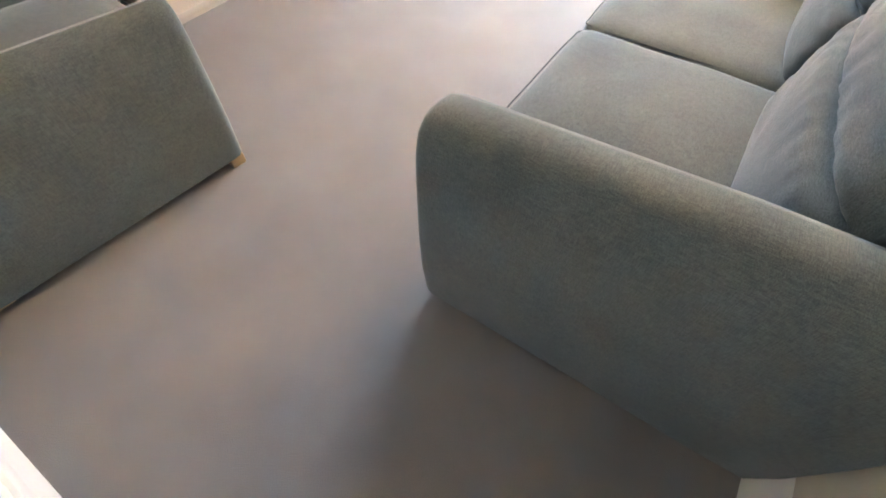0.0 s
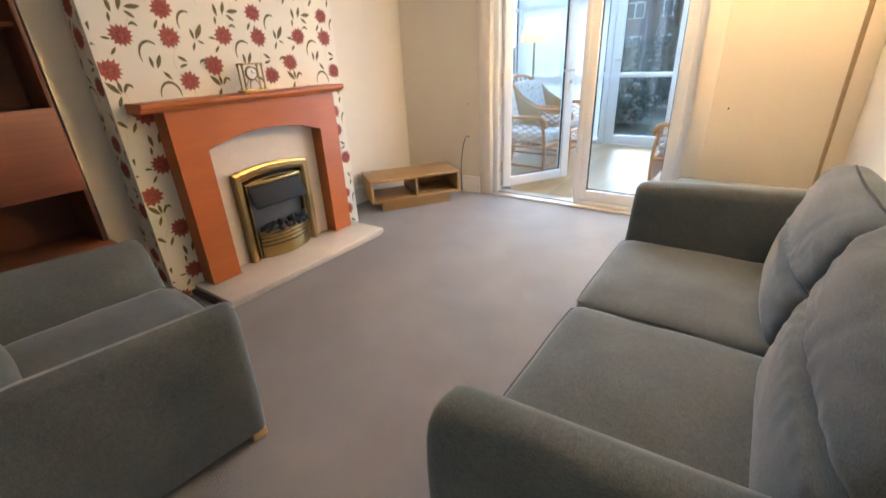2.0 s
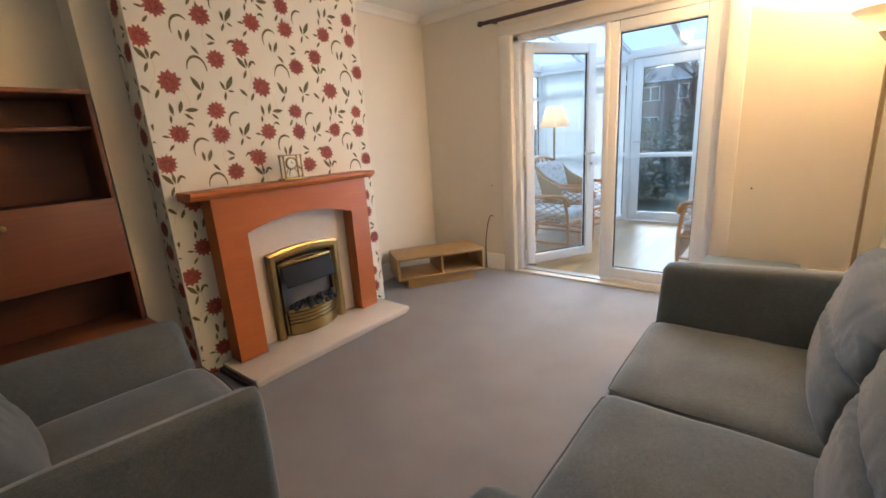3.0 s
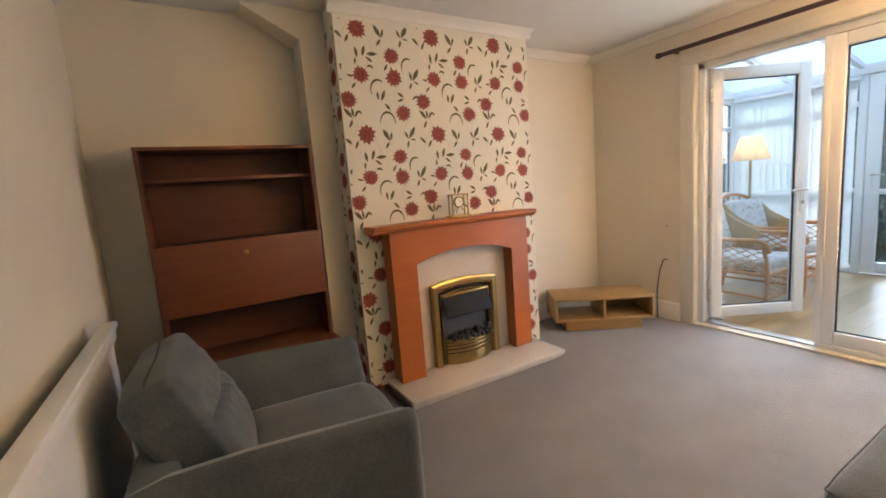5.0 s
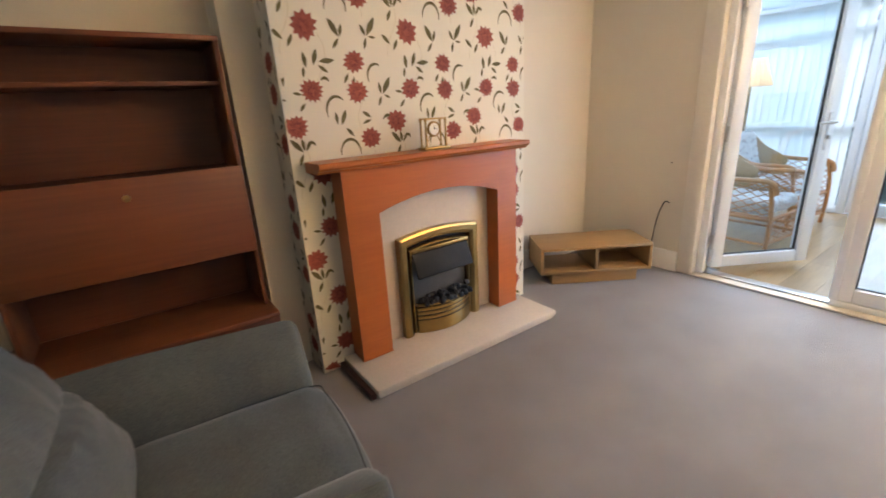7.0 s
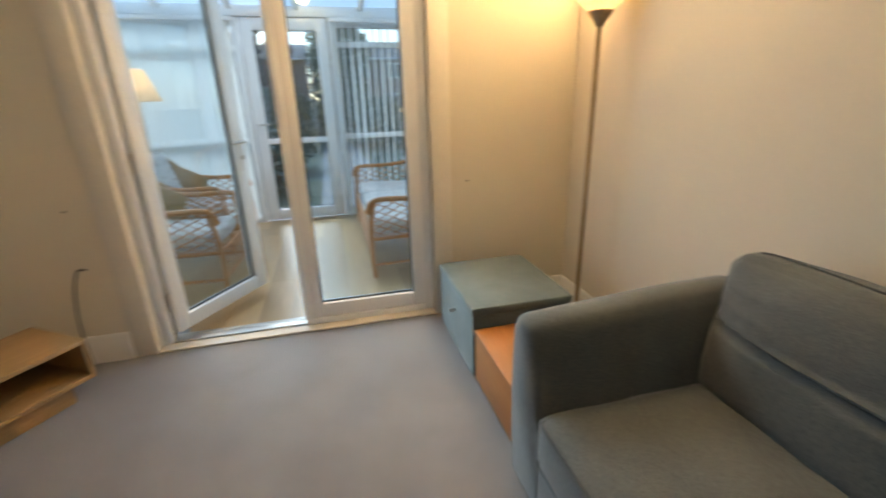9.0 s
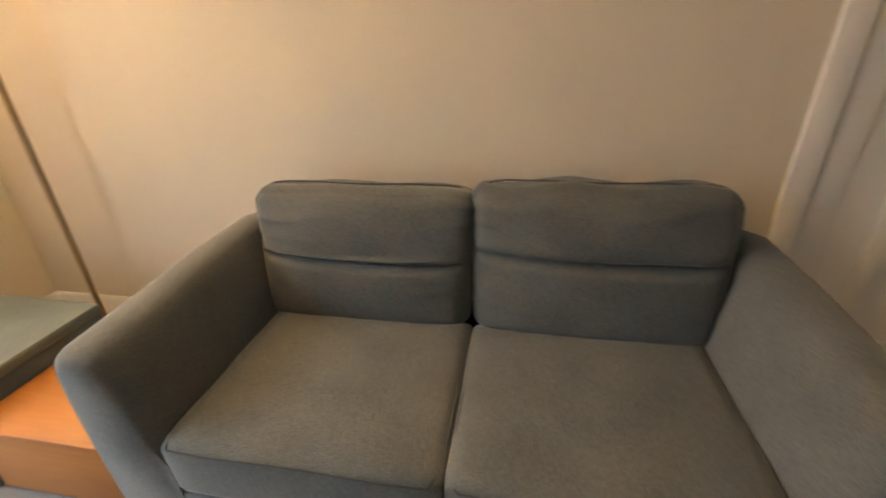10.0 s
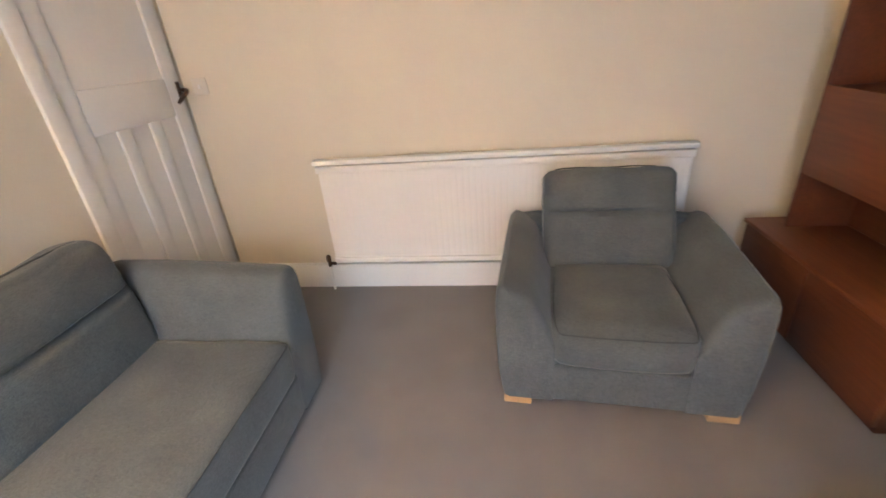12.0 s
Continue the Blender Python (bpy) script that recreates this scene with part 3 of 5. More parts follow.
# ---------------------------------------------------------------- sofa and armchair
def seating(name, label, W, D, seats, at, turn, arm_h=0.625, seat_h=0.40, back_h=0.84, category="sofa", tilt=(), slope=0.06, back_at=0.29, lean=0.10, frame_h=0.56, wide=0.03, thick=0.17, foot_in=0.001, crease=0.042, tip=0.0):
    """Fabric seat with sloped arms. Local: width along x, front at -y, back at +y."""
    s = thing(name, label, category, at, turn)
    hw = W / 2
    A = 0.225                                  # arm thickness at the seat
    f, b = -D / 2, D / 2
    # base under the cushions
    part("base", soft_box((W - 0.06, D - 0.02, 0.215), (0, 0.0, 0.1475), 0.02, 6), FABRIC, s)
    front = boxed(-hw + A - 0.01, hw - A + 0.01, f - 0.0045, f + 0.05, 0.041, 0.215, 0.012, 3)
    part("front_rail", front, FABRIC, s)
    part("back_frame", soft_box((W - 0.10, 0.14, frame_h), (0, b - 0.075, 0.04 + frame_h / 2), 0.035, 8), FABRIC, s)
    for sx in (-1, 1):
        bm = bmesh.new()
        # cross section: upright outside, broad top, inside leaning in towards the seat
        prof = [(0.024, 0.04), (0.006, 0.17), (0.0, 0.32), (0.0, 0.50), (0.004, 0.568), (0.013, 0.602), (0.032, 0.621), (0.062, 0.627), (0.105, 0.625), (0.132, 0.612), (0.150, 0.580), (0.180, 0.485), (0.208, 0.385), (A - 0.003, 0.31), (A, 0.22), (A, 0.04)]
        rows = []
        ys = [f - 0.006, f + 0.002, f + 0.014, f + 0.034, f + 0.10, f + 0.3, f + 0.5, b - 0.12, b - 0.03, b - 0.01]
        for i, y in enumerate(ys):
            k = (y - f) / D
            inset = {0: 0.026, 1: 0.012, 2: 0.003, 9: 0.02, 8: 0.004}.get(i, 0.0)
            ring = []
            for d, z in prof:
                zz = z if z < 0.3 else 0.3 + (z - 0.3) * (1 + slope * k) * (arm_h - 0.3) / 0.325
                zz -= tip * max(0.0, min(1.0, (d - 0.03) / 0.09)) * max(0.0, min(1.0, (z - 0.4) / 0.18))
                near = 0.0 if d > 0.2 and z < 0.35 else inset
                dd = d + near * (1 if d < 0.06 else (-1 if d > 0.12 else 0))
                top = (near + {7: 0.012, 8: 0.035, 9: 0.06}.get(i, 0.0)) * max(0.0, min(1.0, (z - 0.4) / 0.15))
                ring.append(bm.verts.new((sx * (hw - dd), y, zz - top)))
            rows.append(ring)
        n = len(prof)
        for a, c in zip(rows, rows[1:]):
            for k in range(n):
                bm.faces.new((a[k], a[(k + 1) % n], c[(k + 1) % n], c[k]))
        bm.faces.new(rows[0])
        bm.faces.new(rows[-1][::-1])
        part("arm", bm, FABRIC, s)
    inner = W - 2 * A + 0.03
    cw = inner / seats
    for k in range(seats):
        cx = -inner / 2 + cw * (k + 0.5)

        def plump(p, u, ph=k):
            bulge = (1 - u.x ** 2) * (1 - u.y ** 2)
            if u.z > 0.2:
                p.z += 0.020 * bulge + 0.006 * noise.noise(Vector((p.x * 5 + ph * 7, p.y * 5, 0)))
            if u.y < -0.2:
                p.y -= (0.007 if seats > 1 else 0.046) * (1 - u.x ** 4) * (1 - u.z ** 2)
            return p
        sd = D - 0.27
        seat = part("seat_cushion", soft_box((cw + 0.010, sd, 0.18), (cx, f + sd / 2 - 0.012, seat_h - 0.0975), 0.034 if seats > 1 else 0.05, 14, plump), FABRIC, s)
        x0, x1, y0 = cx - cw / 2 + 0.02, cx + cw / 2 - 0.02, f - (0.006 if seats > 1 else 0.016)
        zt = seat_h - 0.018
        pipe = curve((x0 + 0.0, f + sd - 0.1, zt), (x0 - 0.012, f + 0.2, zt + 0.002), (x0, y0 + 0.02, zt - 0.002), (x0 + 0.06, y0 - 0.006, zt - 0.004), (cx, y0 - (0.006 if seats > 1 else 0.016), zt), (x1 - 0.06, y0 - 0.006, zt - 0.004), (x1, y0 + 0.02, zt - 0.002), (x1 + 0.012, f + 0.2, zt + 0.002), (x1, f + sd - 0.1, zt))
        part("piping", rod(pipe, 0.0021, 6), PIPING, seat, "dark piped seam")
        bh = back_h - seat_h + 0.04

        def creased(p, u, ph=k):
            bulge = (1 - u.x ** 2) * (1 - abs(u.z) ** 3)
            p.y *= 1 - (0.42 if seats > 1 else 0.12) * abs(u.x) ** 5 - 0.15 * max(0.0, u.z) ** 4      # thins towards the seams
            wob = noise.noise(Vector((p.x * 4 + ph * 11, p.z * 4, 3)))
            if u.y < 0.1:
                p.y -= 0.026 * bulge + 0.008 * wob
                c = (u.z - (-0.03 if seats > 1 and ph == 0 else 0.12) + 0.02 * u.x)
                dep = math.exp(-(c / (0.045 if seats > 1 else 0.05)) ** 2) * (1 - abs(u.x) ** 6)
                p.y += crease * dep
                if -0.9 < u.z < 0.10:
                    p.y -= 0.010 * bulge
                q = (u.x * 1.7 + ph * 0.6 - 0.5)
                p.y += 0.003 * math.exp(-((q - u.z * 0.5) / 0.10) ** 2) * (u.z > 0)
                fold = 1 - abs(noise.noise(Vector((p.x * 3.2 + ph * 4, p.z * 15, 8))))
                p.y -= 0.005 * fold ** 6 * (0.35 + abs(u.x))
                tuck = 1 - abs(noise.noise(Vector((p.x * 16 + ph * 9, p.z * 4, 5))))
                p.y += 0.005 * tuck ** 8 * math.exp(-((u.z - 0.12) / 0.30) ** 2)
            if abs(u.x) > 0.9:
                p.x += 0.004 * noise.noise(Vector((p.z * 16, p.y * 9, ph)))
            if u.z > 0.5:
                p.z += 0.014 * noise.noise(Vector((p.x * 6 + ph * 5, 1, 2))) - 0.012 * u.x ** 4
            if seats > 1:
                p.x *= 1 + 0.035 * p.z / bh * 2
                p.z -= 0.022 * (ph == 0) * (u.z > 0) * u.z
            p.y += lean * (p.z / bh + 0.5)       # leans back
            return p
        bw = cw + (0.07 if seats > 1 and k == 0 else wide)
        off = 0.0 if seats == 1 else (-0.03 if k == 0 else 0.022)
        back = soft_box((bw - 0.012, thick, bh), (cx + off, b - back_at, seat_h - (0.04 if seats > 1 else 0.06) + bh / 2), 0.055 if seats > 1 else 0.034, 46 if seats > 1 else 34, creased)
        if tilt:
            bmesh.ops.rotate(back, verts=back.verts, cent=(cx, b - 0.24, seat_h), matrix=Matrix.Rotation(radians(tilt[0]), 3, "Z") @ Matrix.Rotation(radians(tilt[1]), 3, "X"))
        backo = part("back_cushion", back, FABRIC, s)
        yb = b - back_at + lean - 0.005
        zt = back_h + (0.002 - 0.022 * (k == 0) if seats > 1 else -0.018)
        seam = curve((cx + off - bw / 2 + 0.02, yb - 0.03, seat_h + 0.2), (cx + off - bw / 2 + 0.012, yb - 0.01, zt - 0.10), (cx + off - bw / 2 + 0.05, yb, zt - 0.012), (cx + off - bw / 4, yb - 0.01, zt + 0.004), (cx + off, yb - 0.012, zt + 0.001), (cx + off + bw / 4, yb - 0.01, zt + 0.004), (cx + off + bw / 2 - 0.05, yb, zt - 0.012), (cx + off + bw / 2 - 0.012, yb - 0.01, zt - 0.10), (cx + off + bw / 2 - 0.02, yb - 0.03, seat_h + 0.2))
        sm = rod(seam, 0.0032, 6)
        if tilt:
            bmesh.ops.rotate(sm, verts=sm.verts, cent=(cx, b - 0.24, seat_h), matrix=Matrix.Rotation(radians(tilt[0]), 3, "Z") @ Matrix.Rotation(radians(tilt[1]), 3, "X"))
        part("piping", sm, PIPING, backo, "dark piped seam")
    for sx in (-1, 1):
        for y, x in ((f + foot_in, hw - 0.085 - 0.4 * foot_in), (b - 0.09, hw - 0.12)):
            part("foot", boxed(sx * x - 0.055, sx * x + 0.055, y, y + 0.05, 0.0, 0.042, 0.004), OAKFOOT, s, "pale oak block foot")
    return s


seating("sofa", "grey-teal woven fabric two-seat sofa with piped cushions against the wall", 1.79, 0.87, 2, (0.0, 1.598, 0), -90, back_h=0.825, back_at=0.258, foot_in=0.06, wide=0.085, crease=0.036, slope=0.17)
seating("armchair", "grey-teal woven fabric armchair standing before the radiator", 0.93, 0.83, 1, (-1.727, 0.444, 0), 174.5, category="armchair", arm_h=0.56, slope=0.10, tip=0.04, back_at=0.225, lean=0.03, tilt=(3, -21), thick=0.20, frame_h=0.50, back_h=0.825, wide=0.085, crease=0.026)

# ---------------------------------------------------------------- radiator
radi = thing("radiator", "cream enamelled ribbed panel radiator under a white shelf strip", "radiator")
RX0, RX1, RZ0, RZ1 = -2.205, -0.248, 0.195, 0.795
bm = bmesh.new()
pts = []
pitch = 0.0335
n = int((RX1 - RX0) / pitch)
for k in range(n + 1):
    x = RX0 + (RX1 - RX0) * k / n
    for dx, dy in ((0.0, 0.0), (0.008, 0.0013), (0.021, 0.0013), (0.029, 0.0)):
        if x + dx < RX1:
            pts.append((x + dx, SY + 0.082 + dy))
outline = pts + [(RX1, SY + 0.068), (RX0, SY + 0.068)]
lo = [bm.verts.new((x, y, RZ0 + 0.03)) for x, y in outline]
hi = [bm.verts.new((x, y, RZ1 - 0.035)) for x, y in outline]
for k in range(len(outline)):
    j = (k + 1) % len(outline)
    bm.faces.new((lo[k], lo[j], hi[j], hi[k]))
part("ribbed_panel", bm, RADIATOR, radi, "", False)
part("top_rail", boxed(RX0 - 0.006, RX1 + 0.006, SY + 0.03, SY + 0.098, RZ1 - 0.04, RZ1, 0.008), RADIATOR, radi)
part("bottom_rail", boxed(RX0, RX1, SY + 0.062, SY + 0.094, RZ0, RZ0 + 0.035, 0.008), RADIATOR, radi)
part("shelf_strip", boxed(RX0 - 0.012, RX1 + 0.012, SY + 0.055, SY + 0.108, RZ1 + 0.008, RZ1 + 0.034, 0.006), WHITE, radi, "white top strip")
part("back_panel", boxed(RX0 + 0.01, RX1 - 0.01, SY + 0.03, SY + 0.04, RZ0 + 0.02, RZ1 - 0.04), RADIATOR, radi)
for x in (RX0 + 0.2, RX1 - 0.2):
    part("wall_bracket", boxed(x - 0.02, x + 0.02, SY, SY + 0.04, RZ0 + 0.1, RZ1 - 0.1), RADIATOR, radi)
vb = part("valve", lathe([(0, 0), (0.010, 0), (0.010, 0.03), (0.014, 0.035), (0.015, 0.062), (0.011, 0.075), (0, 0.077)], 16, (RX1 + 0.045, SY + 0.075, 0.165)), BRONZE, radi, "tarnished brass valve")
part("valve_stub", rod([(RX1, SY + 0.078, 0.186), (RX1 + 0.045, SY + 0.075, 0.186)], 0.010), BRONZE, vb)
part("pipe", rod([(RX1 + 0.045, SY + 0.075, 0.0), (RX1 + 0.045, SY + 0.075, 0.17)], 0.0075), WHITE, vb, "white painted pipe")

# ---------------------------------------------------------------- fireplace
fire = thing("fireplace_surround", "red cherry wood fireplace surround with an arched opening", "fireplace")
FX = -2.43
YL, YR, OL, OR, ZT = 1.285, 2.375, 1.455, 2.225, 1.02
arch = []
for k in range(17):
    y = OL + (OR - OL) * k / 16
    t = (k / 16 - 0.5) * 2
    arch.append((y, 0.80 + 0.065 * (1 - t * t)))
outline = [(YL, 0.055), (OL, 0.055), *arch, (OR, 0.055), (YR, 0.055), (YR, ZT), (YL, ZT)]
bm = bmesh.new()
prism(bm, outline, "x", BX + 0.002, FX)
part("surround", bm, MANTEL, fire, "", False)
part("plinth_block", boxed(FX - 0.02, FX + 0.006, YL - 0.004, OL + 0.0, 0.055, 0.062, 0.001), MANTEL, fire)
bm = bmesh.new()
prism(bm, [(BX + 0.002, 1.02), (-2.405, 1.02), (-2.398, 1.03), (-2.384, 1.036), (-2.376, 1.046), (-2.376, 1.06), (-2.382, 1.066), (BX + 0.002, 1.066)], "y", 1.172, 2.432)
part("mantelshelf", bm, MANTEL, fire, "moulded cherry wood shelf", False)
trim_ = thing("hearth_edging", "dark brown wooden strip beside the hearth", "trim", kind="structure")
part("strip", boxed(BX + 0.002, -2.19, 1.200, 1.224, 0.0, 0.03, 0.003), RAILWOOD, trim_)
hearth = thing("hearth", "polished cream marble hearth slab and back panel", "hearth")
part("slab", boxed(BX, -2.168, 1.225, 2.452, 0.018, 0.052, 0.005), MARBLE, hearth)
part("slab_base", boxed(BX, -2.182, 1.238, 2.439, 0.0, 0.018), MARBLE, hearth)
bm = bmesh.new()
FL, FR, FT = 1.60, 2.09, 0.62
prism(bm, [(OL - 0.03, 0.053), (FL, 0.053), (FL, FT), (FR, FT), (FR, 0.053), (OR + 0.03, 0.053), (OR + 0.03, 0.90), (OL - 0.03, 0.90)], "x", BX + 0.004, BX + 0.024)
part("back_panel", bm, MARBLE, hearth, "", False)

ef = thing("electric_fire", "inset coal-effect electric fire in a polished brass frame", "fireplace")
EXF = BX + 0.026
part("firebox", boxed(EXF - 0.02, EXF - 0.012, FL + 0.005, FR - 0.005, 0.056, FT - 0.005), BLACK, ef)


def arched_frame(y0, y1, z0, z1, rise, w, x0, x1, m):
    outer = [(y0, z0)] + [(y0 + (y1 - y0) * k / 12, z1 + rise * (1 - (k / 6 - 1) ** 2)) for k in range(13)] + [(y1, z0)]
    innr = [(y0 + w, z0)] + [(y0 + w + (y1 - y0 - 2 * w) * k / 12, z1 - w + rise * (1 - (k / 6 - 1) ** 2)) for k in range(13)] + [(y1 - w, z0)]
    bm = bmesh.new()
    cols = []
    for (a, b), (c, d) in zip(outer, innr):
        cols.append([bm.verts.new(p) for p in ((x0, a, b), (x1 - 0.006, a, b), (x1, a + (c - a) * 0.25, b + (d - b) * 0.25), (x1, a + (c - a) * 0.7, b + (d - b) * 0.7), (x1 - 0.014, c, d), (x0, c, d))])
    for p, q in zip(cols, cols[1:]):
        for k in range(6):
            j = (k + 1) % 6
            bm.faces.new((p[k], p[j], q[j], q[k]))
    bm.faces.new(cols[0])
    bm.faces.new(cols[-1][::-1])
    return part("brass_frame", bm, m, ef, "polished brass frame", False)


arched_frame(1.575, 2.108, 0.054, 0.622, 0.026, 0.052, EXF, EXF + 0.045, BRASS)
arched_frame(1.640, 2.050, 0.06, 0.550, 0.020, 0.014, EXF, EXF + 0.03, BRASS)
bm = bmesh.new()
prism(bm, [(EXF + 0.006, 0.52), (EXF + 0.032, 0.525), (EXF + 0.085, 0.40), (EXF + 0.080, 0.394), (EXF + 0.03, 0.50), (EXF + 0.006, 0.49)], "y", 1.655, 2.035, 0.003)
part("hood", bm, HOODM, ef, "black canopy")
part("top_bar", boxed(EXF + 0.004, EXF + 0.036, 1.655, 2.035, 0.528, 0.548, 0.004), BRASS, ef)
part("back_plate", boxed(EXF - 0.01, EXF + 0.002, 1.66, 2.03, 0.07, 0.53), GREYBACK, ef)
rnd = random.Random(3)
for k in range(34):
    bm = bmesh.new()
    bmesh.ops.create_icosphere(bm, subdivisions=1, radius=0.019)
    for v in bm.verts:
        v.co *= 0.8 + 0.5 * rnd.random()
    a = rnd.random()
    row = k % 3
    bmesh.ops.translate(bm, verts=bm.verts, vec=(EXF + 0.03 + 0.028 * row + rnd.random() * 0.01, 1.685 + 0.32 * ((k // 3) / 11) + rnd.random() * 0.02, 0.240 - 0.006 * row + 0.03 * rnd.random()))
    part("coal", bm, COAL, ef, "", False)
# bowed brass fret under the coals
for i, z in enumerate((0.093, 0.148, 0.174, 0.199, 0.224)):
    pts = [(EXF + 0.035 + 0.06 * (1 - (k / 6 - 1) ** 2), 1.66 + 0.37 * k / 12, z) for k in range(13)]
    hgt = 0.037 if i == 0 else 0.0085
    bm = bmesh.new()
    cols = [[bm.verts.new((x - 0.01, y, z + hgt)), bm.verts.new((x, y, z + hgt)), bm.verts.new((x + 0.003, y, z)), bm.verts.new((x, y, z - hgt)), bm.verts.new((x - 0.01, y, z - hgt))] for x, y, z in pts]
    for p, q in zip(cols, cols[1:]):
        for k in range(5):
            j = (k + 1) % 5
            bm.faces.new((p[k], p[j], q[j], q[k]))
    bm.faces.new(cols[0])
    bm.faces.new(cols[-1][::-1])
    part("fret_bar", bm, BRASS, ef)
bm = bmesh.new()
prism(bm, [(EXF, 1.662)] + [(EXF + 0.03 + 0.06 * (1 - (k / 6 - 1) ** 2), 1.662 + 0.366 * k / 12) for k in range(13)] + [(EXF, 2.028)], "z", 0.058, 0.205)
part("ash_box", bm, BLACK, ef, "", False)

clock = thing("mantel_clock", "small brass carriage clock with a round white dial", "clock", (-2.455, 1.815, 1.066))
part("base", boxed(-0.035, 0.035, -0.078, 0.078, 0, 0.014, 0.003), BRASS, clock)
part("top", boxed(-0.028, 0.028, -0.068, 0.068, 0.146, 0.154, 0.003), BRASS, clock)
for y in (-0.034, 0.034):
    part("strut", rod([(0, y * 1.5, 0.02), (0, y * 0.6, 0.07)], 0.003, 6), BRASS, clock)
for y in (-0.06, 0.06):
    for x in (-0.022, 0.022):
        part("pillar", lathe([(0, 0.014), (0.008, 0.014), (0.005, 0.03), (0.005, 0.13), (0.008, 0.146), (0, 0.146)], 12, (x, y, 0)), BRASS, clock)
bm = lathe([(0, -0.008), (0.034, -0.008), (0.039, 0.0), (0.036, 0.009), (0.031, 0.011), (0.029, 0.006), (0, 0.006)], 28)
bmesh.ops.rotate(bm, verts=bm.verts, matrix=Matrix.Rotation(radians(90), 3, "Y"))
bmesh.ops.translate(bm, verts=bm.verts, vec=(0.0, 0, 0.100))
part("case", bm, BRASS, clock)
bm = lathe([(0, 0), (0.0285, 0.0), (0.0285, 0.002), (0, 0.002)], 28)
bmesh.ops.rotate(bm, verts=bm.verts, matrix=Matrix.Rotation(radians(90), 3, "Y"))
bmesh.ops.translate(bm, verts=bm.verts, vec=(0.0070, 0, 0.100))
dial = part("dial", bm, DIAL, clock, "white dial")
part("clock_hand", boxed(0.0095, 0.0105, -0.0015, 0.0015, 0.098, 0.118), BLACK, dial)
part("clock_hand", boxed(0.0108, 0.0118, -0.001, 0.018, 0.099, 0.101), BLACK, dial)

# ---------------------------------------------------------------- wall unit in the alcove
unit = thing("wall_unit", "dark teak wall unit with open shelves and a drop-front flap", "cabinet")
UX0, UXU, UXB = WX + 0.02, -2.61, -2.50
UY0, UY1, UH, LH = 0.068, 0.926, 1.557, 0.435
t = 0.018
part("side", boxed(UX0, UXU, UY0, UY0 + t, LH, UH, 0.002), TEAK, unit)
part("side", boxed(UX0, UXU, UY1 - t, UY1, LH, UH, 0.002), TEAK, unit)
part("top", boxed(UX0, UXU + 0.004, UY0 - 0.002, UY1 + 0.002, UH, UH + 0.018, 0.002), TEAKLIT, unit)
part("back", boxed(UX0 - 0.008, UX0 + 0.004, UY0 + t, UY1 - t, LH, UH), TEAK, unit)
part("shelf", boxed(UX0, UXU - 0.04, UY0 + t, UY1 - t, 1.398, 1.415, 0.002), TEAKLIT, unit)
part("shelf", boxed(UX0, UXU - 0.03, UY0 + t, UY1 - t, 1.056, 1.073, 0.002), TEAK, unit)
part("shelf", boxed(UX0, UXU - 0.03, UY0 + t, UY1 - t, 0.698, 0.715, 0.002), TEAK, unit)
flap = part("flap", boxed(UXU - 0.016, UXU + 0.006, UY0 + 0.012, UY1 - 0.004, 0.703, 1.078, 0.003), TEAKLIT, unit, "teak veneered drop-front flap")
bm = lathe([(0, 0), (0.008, 0.0), (0.007, 0.012), (0.013, 0.018), (0.013, 0.024), (0, 0.027)], 16)
bmesh.ops.rotate(bm, verts=bm.verts, matrix=Matrix.Rotation(radians(90), 3, "Y"))
bmesh.ops.translate(bm, verts=bm.verts, vec=(UXU + 0.005, 0.505, 1.005))
part("knob", bm, BRASS, flap, "round brass knob")
part("lower_cabinet", boxed(UX0, UXB - 0.02, UY0 - 0.11, UY1 + 0.01, 0.05, LH - 0.02, 0.003), TEAK, unit)
part("plinth", boxed(UX0, UXB - 0.05, UY0 - 0.09, UY1 - 0.01, 0.0, 0.05), TEAK, unit)
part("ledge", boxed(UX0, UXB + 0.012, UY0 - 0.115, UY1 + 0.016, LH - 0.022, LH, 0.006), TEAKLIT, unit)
for k in range(2):
    a = UY0 - 0.105 + k * 0.492
    part("cabinet_door", boxed(UXB - 0.02, UXB, a, a + 0.486, 0.056, LH - 0.026, 0.003), TEAK, unit)

# ---------------------------------------------------------------- low stand in the corner
stand = thing("tv_stand", "low oak veneer television stand with two open bays", "tv stand", (-2.481, 3.185, 0), 56)
SWd, SDp = 0.80, 0.38
part("top", boxed(-SWd / 2, SWd / 2, -SDp / 2, SDp / 2, 0.262, 0.282, 0.002), OAK, stand)
part("bottom", boxed(-SWd / 2 + 0.02, SWd / 2 - 0.02, -SDp / 2 + 0.006, SDp / 2, 0.085, 0.105, 0.002), OAK, stand)
for x0, x1 in ((-SWd / 2, -SWd / 2 + 0.02), (SWd / 2 - 0.02, SWd / 2), (-0.01, 0.01)):
    part("upright", boxed(x0, x1, -SDp / 2 + 0.004, SDp / 2, 0.085 if abs(x0) > 0.1 else 0.105, 0.262, 0.002), OAK, stand)
part("back", boxed(0.03, SWd / 2 - 0.02, SDp / 2 - 0.012, SDp / 2 - 0.004, 0.105, 0.2), OAK, stand)
part("plinth", boxed(-SWd / 2 + 0.09, SWd / 2 - 0.09, -SDp / 2 + 0.03, SDp / 2 - 0.05, 0.0, 0.085, 0.002), OAK, stand)
cab = thing("aerial_cable", "thin black aerial cable hooked over behind the stand", "cable")
